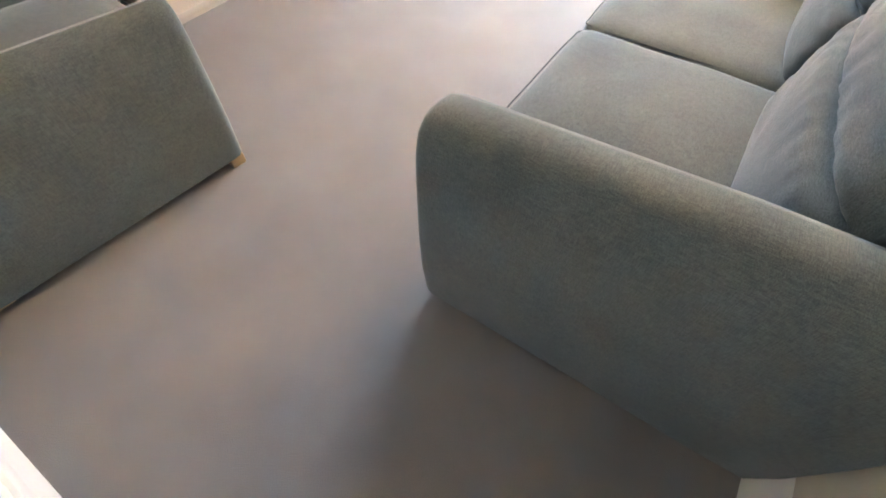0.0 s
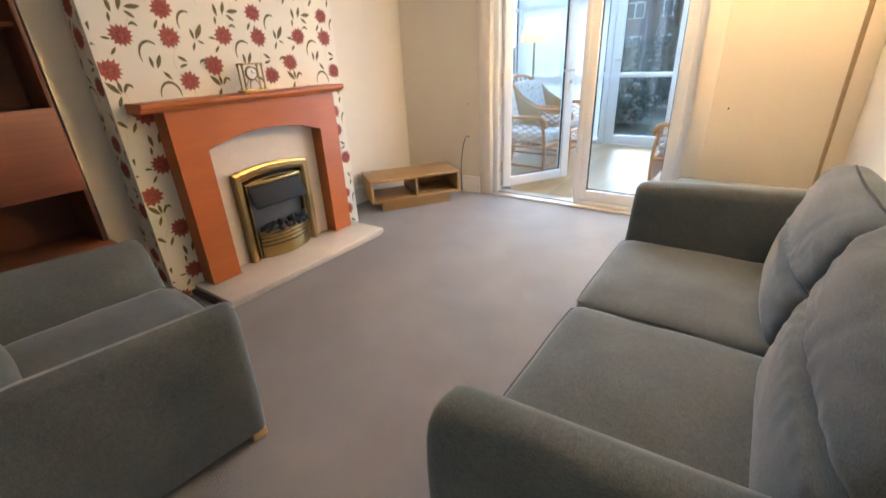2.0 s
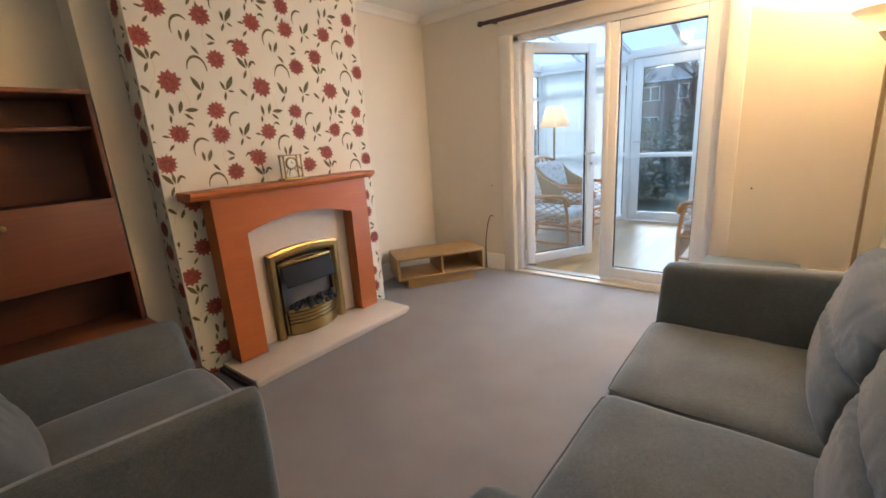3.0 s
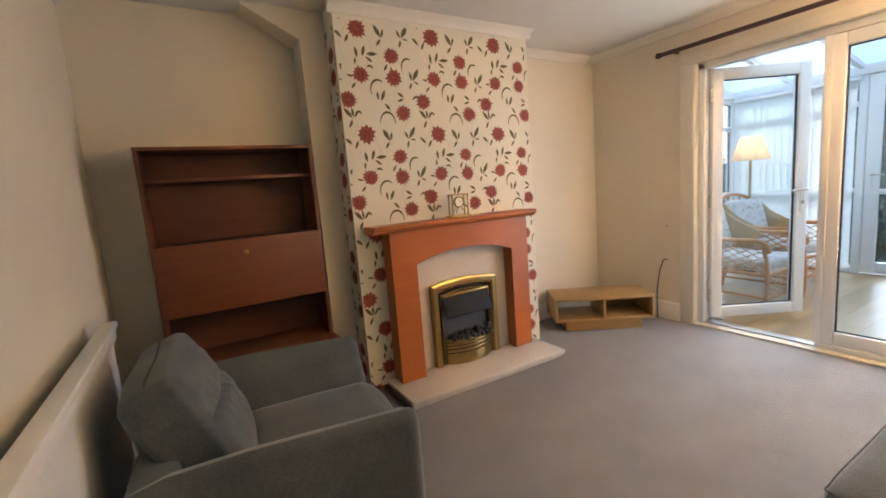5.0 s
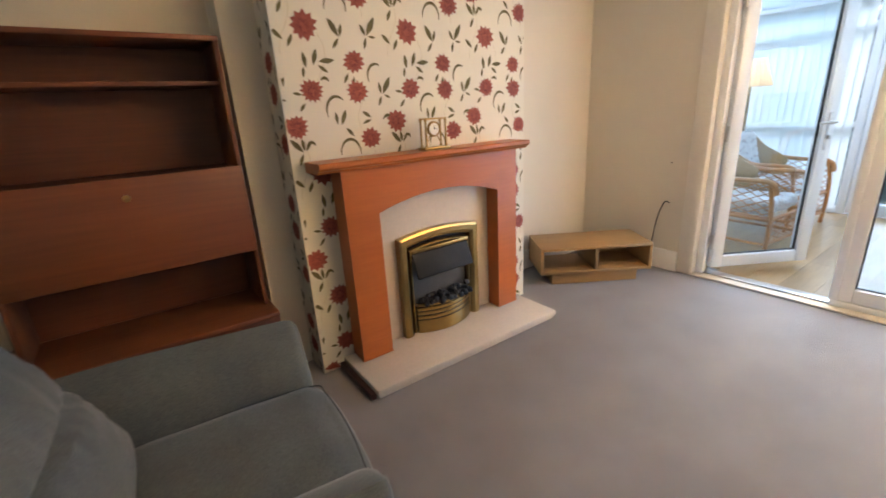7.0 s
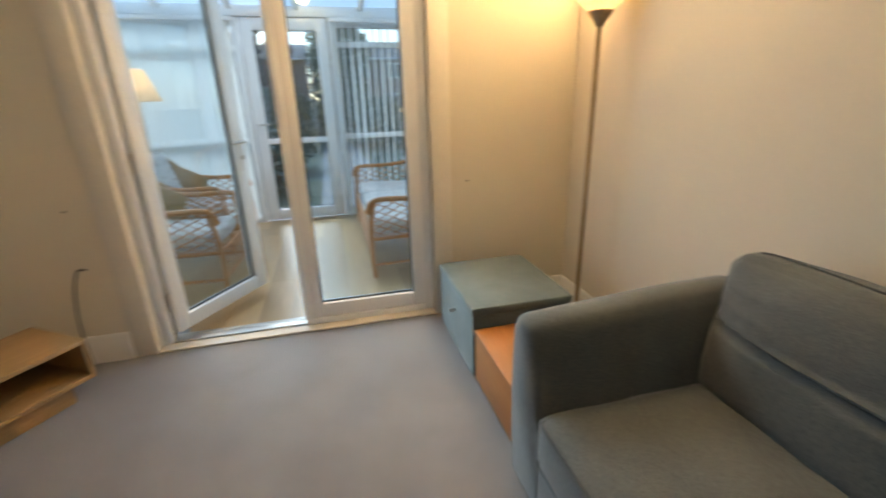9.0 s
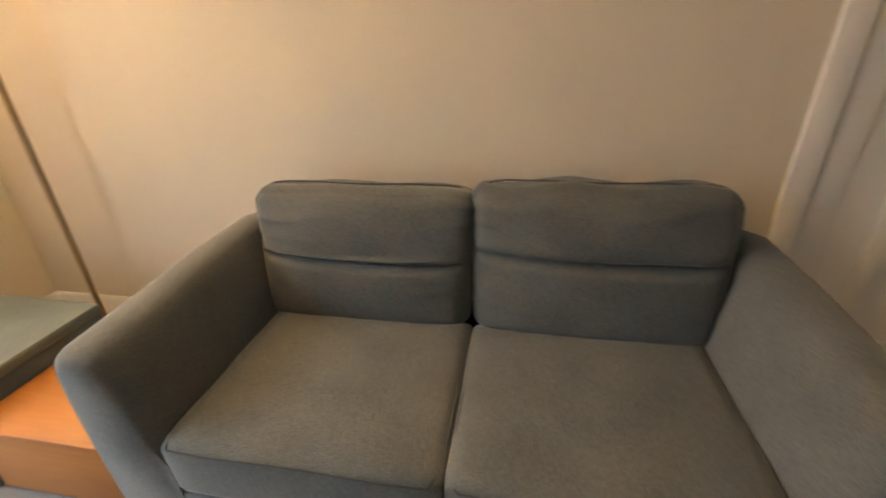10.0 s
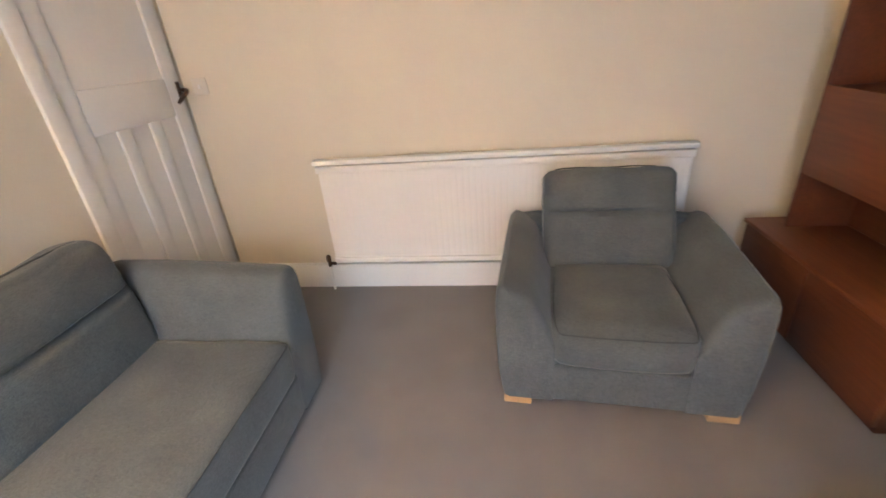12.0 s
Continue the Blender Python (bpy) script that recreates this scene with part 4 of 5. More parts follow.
part("lead", rod(curve((-2.25, NY - 0.024, 0.0), (-2.25, NY - 0.03, 0.22), (-2.225, NY - 0.035, 0.40), (-2.19, NY - 0.04, 0.505), (-2.165, NY - 0.045, 0.53), (-2.14, NY - 0.05, 0.525)), 0.0045, 6), CABLE, cab)
for x, z in ((-2.178, 0.805), (-0.20, 0.815)):
    sc = thing("wall_plug", "small dark screw hole in the wallpaper", "screw", group="screw holes in the wallpaper")
    bm = lathe([(0, 0), (0.006, 0.0), (0.005, 0.003), (0, 0.0035)], 12)
    bmesh.ops.rotate(bm, verts=bm.verts, matrix=Matrix.Rotation(radians(90), 3, "X"))
    bmesh.ops.translate(bm, verts=bm.verts, vec=(x, NY, z))
    part("screw_head", bm, DARKHOLE, sc)

# ---------------------------------------------------------------- chest, box and uplighter by the sofa
chest = thing("storage_chest", "blue-grey felt covered chest with a small knob, beside the sofa", "chest")
part("body", soft_box((0.50, 0.60, 0.34), (-0.155, 3.30, 0.17 + 0.002), 0.018, 8), STOOLF, chest)
part("lid", soft_box((0.51, 0.61, 0.05), (-0.155, 3.30, 0.348), 0.02, 8), STOOLF, chest)
bm = lathe([(0, 0), (0.007, 0), (0.007, 0.014), (0.012, 0.02), (0.01, 0.028), (0, 0.03)], 14)
bmesh.ops.rotate(bm, verts=bm.verts, matrix=Matrix.Rotation(radians(-90), 3, "Y"))
bmesh.ops.translate(bm, verts=bm.verts, vec=(-0.405, 3.28, 0.23))
part("knob", bm, STEEL, chest, "small metal knob")
wb = thing("wooden_box", "orange pine low box between chest and sofa", "box")
part("carcass", boxed(-0.395, 0.02, 2.50, 2.985, 0.02, 0.255, 0.003), ORANGE, wb)
part("lid", boxed(-0.40, 0.025, 2.495, 2.99, 0.255, 0.272, 0.003), ORANGE, wb)
part("plinth", boxed(-0.38, 0.0, 2.51, 2.97, 0.0, 0.02), BLACK, wb)

lamp = thing("floor_lamp", "antique brass floor uplighter with a lit opal bowl", "floor lamp", (0.29, 3.27, 0.0))
part("base", lathe([(0, 0), (0.13, 0), (0.13, 0.012), (0.11, 0.022), (0.03, 0.03), (0.014, 0.05), (0, 0.05)], 32), POLE, lamp)
part("stem", rod([(0, 0, 0.04), (0, 0, 1.560)], 0.0115, 12), POLE, lamp)
part("cup", lathe([(0.0, 1.545), (0.016, 1.545), (0.022, 1.560), (0.050, 1.598), (0.056, 1.609), (0.048, 1.609), (0.012, 1.570), (0, 1.570)], 32), POLE, lamp)
bowl = part("bowl", lathe([(0.048, 1.606), (0.09, 1.642), (0.135, 1.684), (0.162, 1.710), (0.157, 1.710), (0.13, 1.688), (0.085, 1.648), (0.04, 1.612)], 36), sheet("opal glass", (0.86, 0.76, 0.60), 0.08), lamp, "lit opal glass bowl")
b_ = bmesh.new()
bmesh.ops.create_uvsphere(b_, u_segments=16, v_segments=10, radius=0.015)
bmesh.ops.translate(b_, verts=b_.verts, vec=(0, 0, 1.638))
part("bulb", b_, BULB, lamp, "lit bulb")
pl = new("uplighter_light", bpy.data.lights.new("uplighter_light", "POINT"))
pl.data.energy = 102
pl.data.color = (1.0, 0.76, 0.47)
pl.data.shadow_soft_size = 0.03
pl.location = (0.29, 3.27, 1.638)

# ---------------------------------------------------------------- conservatory
CX0, CX1, CY = -3.0, 0.75, 6.45
structure("conservatory_base", boxed(CX0 - 0.1, CX1 + 0.1, NY + 0.06, CY + 0.1, -0.14, -0.012), PAVING, "concrete slab under the conservatory floor", "floor")
lamfloor = thing("conservatory_floor", "glossy light oak laminate planks", "floor", kind="structure")
rnd = random.Random(11)
plank_meshes = {}
pw = 0.19
x = CX0
while x < CX1 - 0.01:
    yn = 3.86 if OX0 + 0.1 < x and x + pw < OX1 - 0.1 else NB
    y = yn - rnd.random() * 0.8
    while y < CY:
        y0, y1 = max(y, yn), min(y + 1.2, CY)
        if y1 - y0 > 0.05:
            key = round(y1 - y0, 2)
            if key not in plank_meshes:
                bm = boxed(0, pw - 0.0006, 0, y1 - y0 - 0.0006, -0.012, 0.0, 0.0007, 1)
                ob = part("plank", bm, LAMINATE, lamfloor, "", False)
                plank_meshes[key] = ob.data
            else:
                ob = new("plank", plank_meshes[key])
                ob.parent = lamfloor
            ob.location = (x, y0, 0.0)
        y += 1.2
    x += pw
part("door_strip", boxed(OX0 + 0.11, OX1 - 0.11, 3.859, 3.885, 0.0, 0.010, 0.003), STEEL, lamfloor)

far = thing("window_1", "white upvc glazed far wall of the conservatory", "window", kind="structure")
glazed(far, -3.0, -1.70, 0.0, 2.08, 0.07, 0.08, CY - 0.035, CY + 0.035, (0.90, 1.80))
glazed(far, -0.84, 0.02, 0.0, 2.08, 0.09, 0.08, CY - 0.035, CY + 0.035, (0.90, 1.83))
glazed(far, 0.02, 0.75, 0.0, 2.08, 0.07, 0.08, CY - 0.035, CY + 0.035, (0.90, 1.83))
garden_door = thing("door_4", "white upvc garden door with two glass panes, closed", "door", kind="structure")
glazed(garden_door, -1.69, -0.85, 0.015, 2.075, 0.115, 0.12, CY - 0.04, CY + 0.04, (0.88,))
part("handle_plate", boxed(-1.655, -1.628, CY - 0.052, CY - 0.04, 0.93, 1.15, 0.003), UPVC, garden_door)
part("lever", rod([(-1.64, CY - 0.05, 1.06), (-1.64, CY - 0.085, 1.06), (-1.53, CY - 0.085, 1.058)], 0.009), STEEL, garden_door, "steel lever")
west = thing("window_2", "white upvc glazed west side of the conservatory", "window", (CX0, NB, 0), 90, kind="structure")
for k in range(3):
    a = k * 0.82
    glazed(west, a, a + 0.82, 0.0, 2.08, 0.06, 0.08, -0.035, 0.035, (0.90, 1.72))
east = thing("window_3", "white upvc glazed east side of the conservatory", "window", (CX1, NB, 0), 90, kind="structure")
for k in range(3):
    a = k * 0.82
    glazed(east, a, a + 0.82, 0.0, 2.08, 0.06, 0.08, -0.035, 0.035, (0.90, 1.72))
roof = thing("conservatory_roof", "pale polycarbonate conservatory roof on white glazing bars", "roof", kind="structure")
ZR = 2.62
part("eaves_beam", boxed(CX0 - 0.05, CX1 + 0.05, CY - 0.06, CY + 0.06, 2.08, 2.18, 0.01), UPVC, roof)
part("eaves_beam", boxed(CX0 - 0.06, CX0 + 0.06, NB, CY, 2.081, 2.181, 0.01), UPVC, roof)
part("eaves_beam", boxed(CX1 - 0.06, CX1 + 0.06, NB, CY, 2.081, 2.181, 0.01), UPVC, roof)
nb = 6
for k in range(nb + 1):
    xx = CX0 + (CX1 - CX0) * k / nb
    bm = bmesh.new()
    prism(bm, [(NB + 0.002, ZR - 0.05), (NB + 0.002, ZR + 0.01), (CY, 2.19), (CY, 2.13)], "x", xx - 0.025, xx + 0.025)
    part("glazing_bar", bm, UPVC, roof, "", False)
    if k < nb:
        bm = bmesh.new()
        prism(bm, [(NB + 0.002, ZR - 0.012), (NB + 0.002, ZR), (CY, 2.18), (CY, 2.168)], "x", xx + 0.026, xx + (CX1 - CX0) / nb - 0.026)
        o = part("roof_panel", bm, ROOFSHEET, roof, "translucent white panel", False)
        o.visible_shadow = False
for xx in (CX0, CX1):
    bm = bmesh.new()
    prism(bm, [(NB, 2.182), (CY, 2.182), (NB, ZR - 0.01)], "x", xx - 0.03, xx + 0.03)
    part("gable", bm, UPVC, roof, "", False)
structure("house_wall", boxed(CX0 - 0.6, CX1 + 0.6, NB + 0.0005, NB + 0.0015, CZ + 0.152, 3.2), BRICK, "brick outer wall of the house above the roof", "wall")

# vertical blinds in the far left corner
blind = thing("vertical_blind", "white vertical blind slats hanging at the far window", "blind", group="vertical blinds")
part("head_rail", boxed(-2.93, -1.74, CY - 0.125, CY - 0.085, 2.03, 2.07, 0.004), UPVC, blind)
slat = None
for k in range(16):
    xx = -2.88 + 0.072 * k
    bm = boxed(-0.0445, 0.0445, -0.001, 0.001, 0.06, 2.03)
    if slat is None:
        slat = part("slat", bm, BLIND, blind, "", False)
        o = slat
    else:
        bm.free()
        o = new("slat", slat.data)
        o.parent = blind
    o.location = (xx, CY - 0.105, 0)
    o.rotation_euler = (0, 0, radians(52 + 5 * math.sin(k * 2.1)))


blind2 = thing("vertical_blind", "white vertical blind slats turned open beside the garden door", "blind", group="vertical blinds")
part("head_rail", boxed(-0.82, 0.72, CY - 0.125, CY - 0.085, 2.03, 2.07, 0.004), UPVC, blind2)
for k in range(20):
    o = new("slat", slat.data)
    o.parent = blind2
    o.location = (-0.78 + 0.078 * k, CY - 0.105, 0)
    o.rotation_euler = (0, 0, radians(73 + 4 * math.sin(k * 1.7)))


def lattice(bm, corners, nx, r=0.004):
    """A diamond lattice of thin canes over a four-cornered panel (a, b along the foot, d, c along the top)."""
    a, b, c, d = (Vector(p) for p in corners)

    def at(u, v):
        return (a * (1 - u) + b * u) * (1 - v) + (d * (1 - u) + c * u) * v
    for k in range(-nx, nx):
        u0, u1 = k / nx, (k + nx * 0.8) / nx
        for flip in (False, True):
            lo, hi = max(0.0, u0), min(1.0, u1)
            if hi - lo < 0.05:
                continue
            v0, v1 = (lo - u0) / (u1 - u0), (hi - u0) / (u1 - u0)
            p, q = (lo, v0), (hi, v1)
            if flip:
                p, q = (1 - lo, v0), (1 - hi, v1)
            tube(bm, [at(*p), at(*q)], r, 5)


def floral(p, u):
    p.z += 0.015 * noise.noise(p * 6)
    return p


def rattan_seat(name, label, W, at, turn, category):
    """Cane seat: bowed frame, lattice sides and front, loose floral cushions. Front at -y."""
    s = thing(name, label, category, at, turn, "rattan seats in the conservatory")
    h = W / 2
    f, b = -0.36, 0.36
    for sx in (-1, 1):
        x = sx * h
        part("front_leg", rod(curve((x, f, 0.0), (x, f - 0.01, 0.2), (x, f, 0.42), (x, f + 0.03, 0.58)), 0.017), RATTAN, s)
        part("back_leg", rod(curve((x * 0.95, b, 0.0), (x * 0.95, b - 0.03, 0.4), (x * 0.9, b + 0.06, 0.75), (x * 0.8, b + 0.11, 0.86)), 0.017), RATTAN, s)
        part("arm_rail", rod(curve((x, f - 0.02, 0.50), (x * 1.03, f + 0.04, 0.595), (x * 1.05, 0, 0.60), (x * 1.0, b - 0.05, 0.66), (x * 0.88, b + 0.08, 0.86)), 0.020), RATTAN, s)
        part("side_rail", rod([(x, f, 0.30), (x * 0.95, b, 0.30)], 0.014), RATTAN, s)
        part("side_rail", rod([(x, f, 0.10), (x * 0.95, b, 0.10)], 0.012), RATTAN, s)
        bm = bmesh.new()
        lattice(bm, ((x, f, 0.31), (x * 0.96, b, 0.31), (x, b - 0.05, 0.62), (x, f, 0.57)), 6)
        part("lattice", bm, RATTAN, s)
        if W > 1:
            continue
        bm = bmesh.new()
        prism(bm, [(b - 0.04, 0.43), (b + 0.09, 0.85), (b + 0.03, 0.85), (b - 0.12, 0.72), (0.02, 0.61), (0.0, 0.58), (0.06, 0.43)], "x", x * 0.93 - 0.006, x * 0.93 + 0.006)
        part("side_panel", bm, CANE, s, "woven cane wing panel", False)
    part("front_rail", rod([(-h, f, 0.30), (h, f, 0.30)], 0.016), RATTAN, s)
    part("front_rail", rod([(-h, f, 0.10), (h, f, 0.10)], 0.013), RATTAN, s)
    bm = bmesh.new()
    lattice(bm, ((-h, f, 0.11), (h, f, 0.11), (h, f, 0.29), (-h, f, 0.29)), max(5, int(W * 9)))
    part("lattice", bm, RATTAN, s)
    part("back_hoop", rod(curve((-h * 0.95, b - 0.03, 0.30), (-h * 0.92, b + 0.05, 0.75), (-h * 0.72, b + 0.12, 0.88), (0, b + 0.14, 0.93), (h * 0.72, b + 0.12, 0.88), (h * 0.92, b + 0.05, 0.75), (h * 0.95, b - 0.03, 0.30)), 0.019), RATTAN, s)
    for k in range(5):
        x = (k - 2) * h * 0.33
        part("back_cane", rod(curve((x * 0.9, b - 0.02, 0.30), (x, b + 0.06, 0.7), (x, b + 0.13, 0.90)), 0.008, 6), RATTAN, s)
    seats = max(1, round(W / 0.62))
    cw = (W - 0.06) / seats
    for k in range(seats):
        cx = -W / 2 + 0.03 + cw * (k + 0.5)
        part("seat_cushion", soft_box((cw - 0.01, 0.62, 0.12), (cx, -0.03, 0.375), 0.045, 10, floral), FLORAL, s, "white floral cushion")
        bm = soft_box((cw - 0.02, 0.13, 0.45), (cx, 0, 0), 0.055, 10, floral)
        bmesh.ops.rotate(bm, verts=bm.verts, matrix=Matrix.Rotation(radians(-16), 3, "X"))
        bmesh.ops.translate(bm, verts=bm.verts, vec=(cx, b - 0.03, 0.65))
        part("back_cushion", bm, FLORAL, s, "white floral cushion")
    return s


def floral_cloth():
    m = LINEN.copy()
    m.name = "floral cushion cloth"
    n, l = m.node_tree.nodes, m.node_tree.links
    b = n["Principled BSDF"]
    co = n.new("ShaderNodeTexCoord")
    v = n.new("ShaderNodeTexVoronoi")
    v.inputs["Scale"].default_value = 20
    l.new(co.outputs["Object"], v.inputs["Vector"])
    cut = n.new("ShaderNodeMath")
    cut.operation = "LESS_THAN"
    cut.inputs[1].default_value = 0.27
    l.new(v.outputs["Distance"], cut.inputs[0])
    hue = n.new("ShaderNodeValToRGB")
    hue.color_ramp.elements[0].color = (0.40, 0.25, 0.22, 1)
    hue.color_ramp.elements[1].color = (0.28, 0.33, 0.36, 1)
    sep = n.new("ShaderNodeSeparateColor")
    l.new(v.outputs["Color"], sep.inputs[0])
    l.new(sep.outputs[0], hue.inputs[0])
    mx = n.new("ShaderNodeMix")
    mx.data_type = "RGBA"
    l.new(cut.outputs[0], mx.inputs["Factor"])
    old = b.inputs["Base Color"].links[0].from_socket
    l.new(old, mx.inputs["A"])
    l.new(hue.outputs[0], mx.inputs["B"])
    l.new(mx.outputs["Result"], b.inputs["Base Color"])
    return m


FLORAL = floral_cloth()
rattan_seat("rattan_armchair", "honey rattan armchair with white floral cushions", 0.62, (-2.09, 4.78, 0), 86, "armchair")
rattan_seat("rattan_armchair", "honey rattan armchair with white floral cushions by the blind", 0.62, (-2.17, 5.68, 0), 80, "armchair")
rattan_seat("rattan_settee", "honey rattan settee with white floral cushions", 1.70, (-0.35, 5.25, 0), -90, "sofa")


def shade_lamp(name, label, at, h, r0, r1, sh, power):
    s = thing(name, label, "floor lamp", at, group="shaded lamps in the conservatory")
    part("base", lathe([(0, 0), (0.14, 0), (0.14, 0.02), (0.05, 0.04), (0.02, 0.08), (0, 0.08)], 24), RAILWOOD, s)
    part("stem", rod([(0, 0, 0.06), (0, 0, h - sh)], 0.014), POLE, s)
    n = 48
    bm = bmesh.new()
    lo = [bm.verts.new((r0 * (1 + 0.02 * (-1) ** k) * math.cos(2 * math.pi * k / n), r0 * (1 + 0.02 * (-1) ** k) * math.sin(2 * math.pi * k / n), h - sh)) for k in range(n)]
    hi = [bm.verts.new((r1 * math.cos(2 * math.pi * k / n), r1 * math.sin(2 * math.pi * k / n), h)) for k in range(n)]
    for k in range(n):
        bm.faces.new((lo[k], lo[(k + 1) % n], hi[(k + 1) % n], hi[k]))
    part("shade", bm, SHADE, s, "pleated cloth shade, lit", False)
    b2 = bmesh.new()
    bmesh.ops.create_uvsphere(b2, u_segments=14, v_segments=8, radius=0.035)
    bmesh.ops.translate(b2, verts=b2.verts, vec=(0, 0, h - sh * 0.55))
    part("bulb", b2, BULB, s, "lit bulb")
    lt = new(name + "_light", bpy.data.lights.new(name + "_light", "POINT"))
    lt.data.energy = power
    lt.data.color = (1.0, 0.66, 0.36)
    lt.data.shadow_soft_size = 0.04
    lt.location = (at[0], at[1], h - sh * 0.3)
    return s


shade_lamp("standard_lamp", "standard lamp with a lit pleated cream shade", (-2.58, 6.0, 0), 1.58, 0.195, 0.105, 0.27, 0.3)
shade_lamp("standard_lamp", "standard lamp with a lit peach shade beside the settee", (-0.02, 6.12, 0), 1.32, 0.17, 0.08, 0.17, 0.9)
spot = thing("roof_lamp", "small lit glass lamp under the conservatory roof", "ceiling light", (-1.05, 6.1, 0))
part("rose", lathe([(0, 2.225), (0.04, 2.225), (0.04, 2.245), (0, 2.25)], 16), UPVC, spot)
b2 = bmesh.new()
bmesh.ops.create_uvsphere(b2, u_segments=14, v_segments=8, radius=0.05)
bmesh.ops.translate(b2, verts=b2.verts, vec=(0, 0, 2.185))
part("globe", b2, OPAL, spot, "lit glass globe")

# ---------------------------------------------------------------- garden
structure("ground", boxed(-400, 400, -400, 600, -0.6, -0.145), GRASS, "winter lawn round the house", "ground")
structure("path", boxed(-1.15, -0.1, CY + 0.1, 24, -0.144, -0.12), PAVING, "grey concrete garden path", "path")


def bush(name, label, at, size, seed, count=900, leaf=0.10, category="shrub"):
    s = thing(name, label, category, at, group="shrubs in the garden" if category == "shrub" else "")
    rnd = random.Random(seed)
    for k in range(5):
        a = k * 1.3
        part("stem", rod(curve((0, 0, 0), (0.2 * math.cos(a) * size[0], 0.2 * math.sin(a) * size[1], 0.4 * size[2]), (0.4 * math.cos(a) * size[0], 0.4 * math.sin(a) * size[1], 0.8 * size[2])), [0.04] * 9 + [0.02] * 8, 6), BARK, s)
    vs, fs = [], []
    for k in range(count):
        d = Vector((rnd.gauss(0, 1), rnd.gauss(0, 1), rnd.gauss(0, 1))).normalized() * (0.55 + 0.45 * rnd.random())
        c = Vector((d.x * size[0] * 0.5, d.y * size[1] * 0.5, size[2] * (0.5 + 0.5 * d.z)))
        c *= 1 + 0.18 * noise.noise(c * 1.5)
        a = Vector((rnd.gauss(0, 1), rnd.gauss(0, 1), rnd.gauss(0, 1))).normalized() * leaf * (0.6 + 0.8 * rnd.random())
        b = a.cross(Vector((rnd.random(), rnd.random(), rnd.random() + 0.1))).normalized() * leaf * 0.5
        i = len(vs)
        vs += [c - a, c + b, c + a, c - b]
        fs.append((i, i + 1, i + 2, i + 3))
    me = bpy.data.meshes.new("crown")
    me.from_pydata([tuple(v) for v in vs], [], fs)
    me.materials.append(HEDGE)
    o = new("crown", me)
    o.parent = s
    o["kind"] = "stuff"
    return s


for k, (x, y, w, h) in enumerate(((-4.6, 15, 3.2, 1.7), (-2.3, 17, 2.6, 1.9), (0.4, 16, 3.0, 1.6), (3.2, 15, 3.4, 1.9), (-7.6, 14, 3.4, 1.8), (-5.6, 10.0, 2.0, 1.1), (1.6, 10.5, 2.2, 1.4), (-2.4, 9.0, 2.0, 0.75), (-2.2, 11.5, 2.2, 1.1), (-4.0, 8.6, 2.0, 0.8))):
    bush("garden_shrub", "dark green garden shrub beyond the lawn", (x, y, -0.1), (w, 1.8, h), k + 1, 2400, 0.075)


bush("evergreen_tree", "tall dark green evergreen tree behind the shrubs", (-0.45, 17.4, -0.1), (2.1, 1.6, 5.4), 31, 5200, 0.10, "tree")


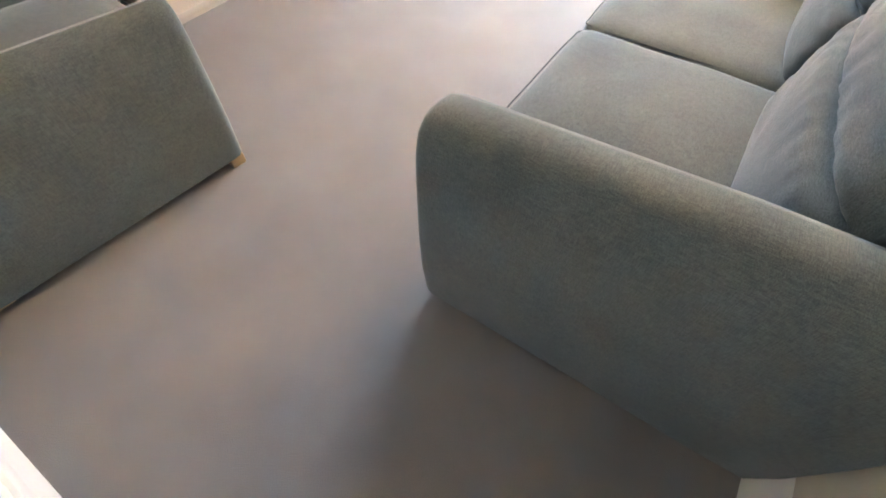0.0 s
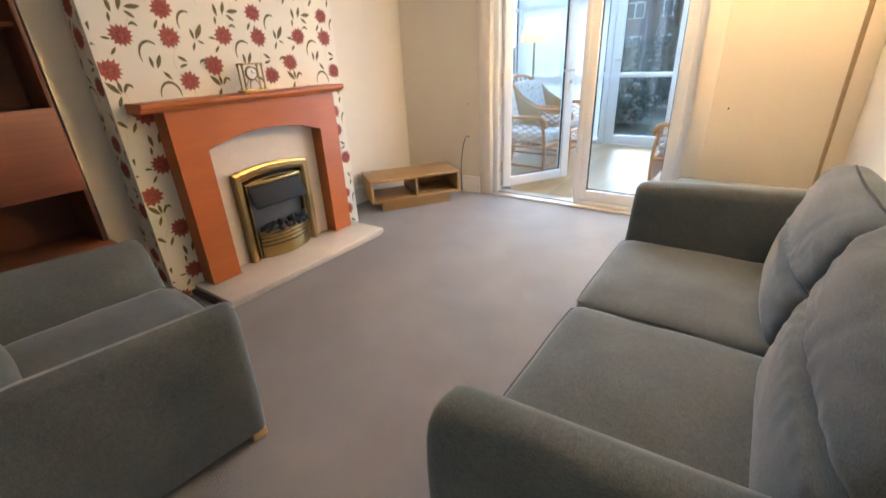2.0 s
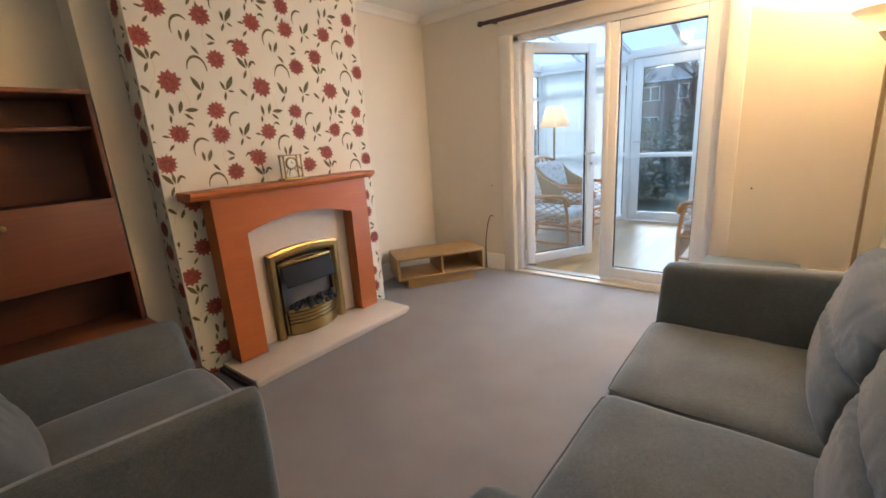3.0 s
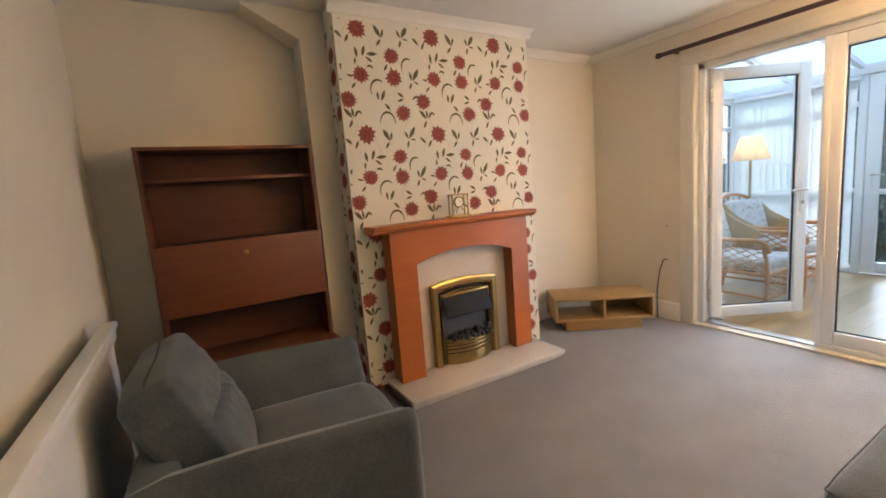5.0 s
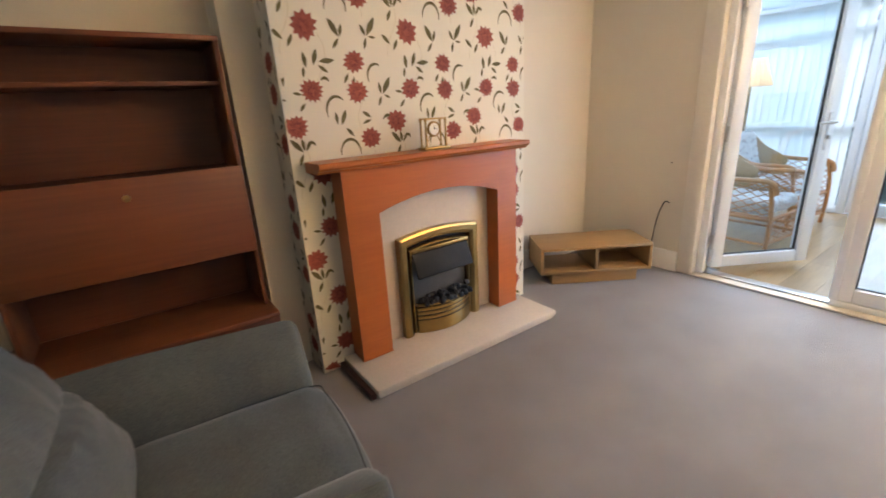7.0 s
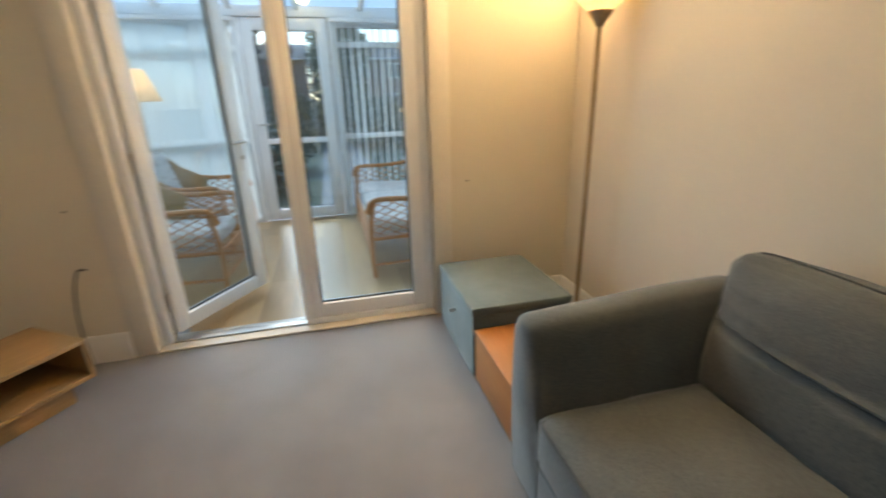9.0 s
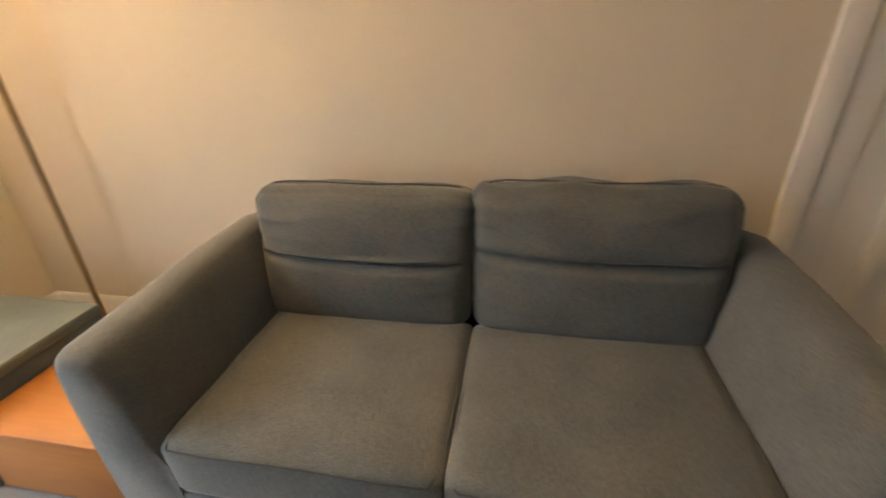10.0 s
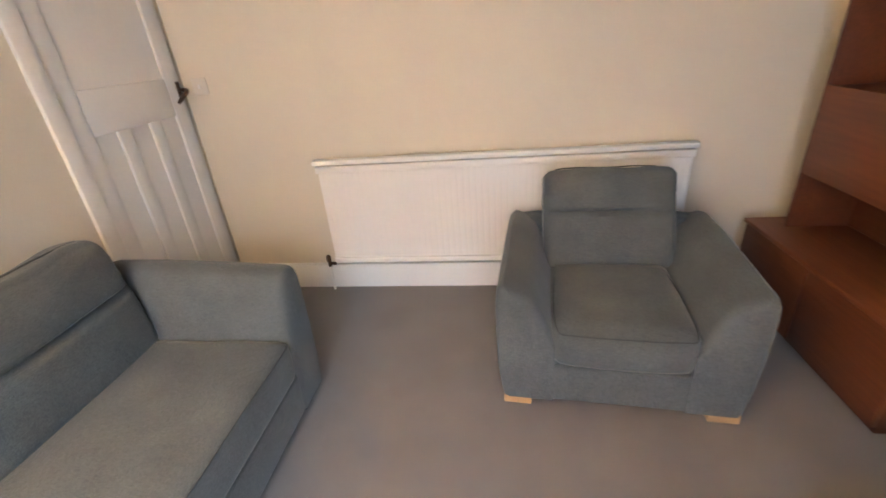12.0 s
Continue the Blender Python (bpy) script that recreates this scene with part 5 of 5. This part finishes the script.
def bare_tree(at, h, seed):
    s = thing("bare_tree", "leafless winter tree behind the shrubs", "tree", at, group="bare trees behind the garden")
    rnd = random.Random(seed)
    part("trunk", rod([(0, 0, 0), (0.05, 0, h * 0.3), (0.0, 0.05, h * 0.6), (0.1, 0, h)], [0.14, 0.11, 0.07, 0.02], 8), BARK, s)
    bm = bmesh.new()
    for k in range(46):
        z = h * (0.3 + 0.65 * rnd.random())
        a = rnd.random() * 6.28
        L = h * (0.18 + 0.2 * rnd.random()) * (1.2 - z / h * 0.6)
        p = Vector((0.05, 0, z))
        q = p + Vector((math.cos(a) * L * 0.6, math.sin(a) * L * 0.6, L * 0.5))
        r = q + Vector((math.cos(a + 0.3) * L * 0.4, math.sin(a + 0.3) * L * 0.4, L * 0.45))
        tube(bm, [p, q, r], [0.035, 0.02, 0.006], 5)
        for j in range(4):
            aa = a + rnd.gauss(0, 0.8)
            m = p.lerp(r, 0.4 + 0.15 * j)
            tube(bm, [m, m + Vector((math.cos(aa) * L * 0.3, math.sin(aa) * L * 0.3, L * 0.25))], [0.012, 0.004], 4)
    part("limbs", bm, BARK, s)
    return s


bare_tree((-5.6, 20, -0.1), 5.2, 2)
bare_tree((-3.4, 21.5, -0.1), 4.6, 4)


def house(at, label):
    s = thing("brick_house", label, "house", at, group="houses behind the garden")
    W, D, H = 13.0, 7.0, 5.25
    part("wall", boxed(-W / 2, W / 2, 0, D, 0, H), BRICK, s, "", False)
    bm = bmesh.new()
    prism(bm, [(-0.4, H - 0.05), (D + 0.4, H - 0.05), (D / 2, H + 1.6)], "x", -W / 2 - 0.3, W / 2 + 0.3)
    rf = part("roof", bm, SLATE, s, "grey tiled roof", False)
    part("chimney", boxed(-0.5, 0.5, D / 2 - 0.4, D / 2 + 0.4, H + 1.2, H + 2.5), BRICK, rf, "", False)
    part("gutter", rod([(-W / 2, -0.42, H - 0.06), (W / 2, -0.42, H - 0.06)], 0.06, 8), UPVC, s)
    for x in (-4.9, -1.7, 1.4, 4.6):
        for z in (0.9, 3.6):
            w = part("window", boxed(x - 0.8, x + 0.8, -0.06, 0.0, z - 0.06, z + 1.22, 0.01), UPVC, s)
            for a in (-0.72, 0.06):
                part("window_pane", boxed(x + a, x + a + 0.66, -0.07, -0.062, z, z + 1.14), BLACKGLASS, w, "dark glass", False)
    return s


BLACKGLASS = mat("dark window glass", (0.05, 0.06, 0.07), 0.08, vary=0.1, bump=0.0)
house((-9.0, 46, -0.1), "red brick house with white windows behind the garden")
house((7.5, 46, -0.1), "red brick house with a tiled roof behind the garden")
fence = thing("garden_fence", "weathered timber fence at the end of the garden", "fence")
bd = None
for k in range(90):
    if bd is None:
        bd = part("board", boxed(-0.09, 0.09, -0.01, 0.01, 0, 1.5, 0.003), FENCE, fence, "", False)
        o = bd
    else:
        o = new("board", bd.data)
        o.parent = fence
    o.location = (-10 + 0.19 * k, 18.5, -0.1)
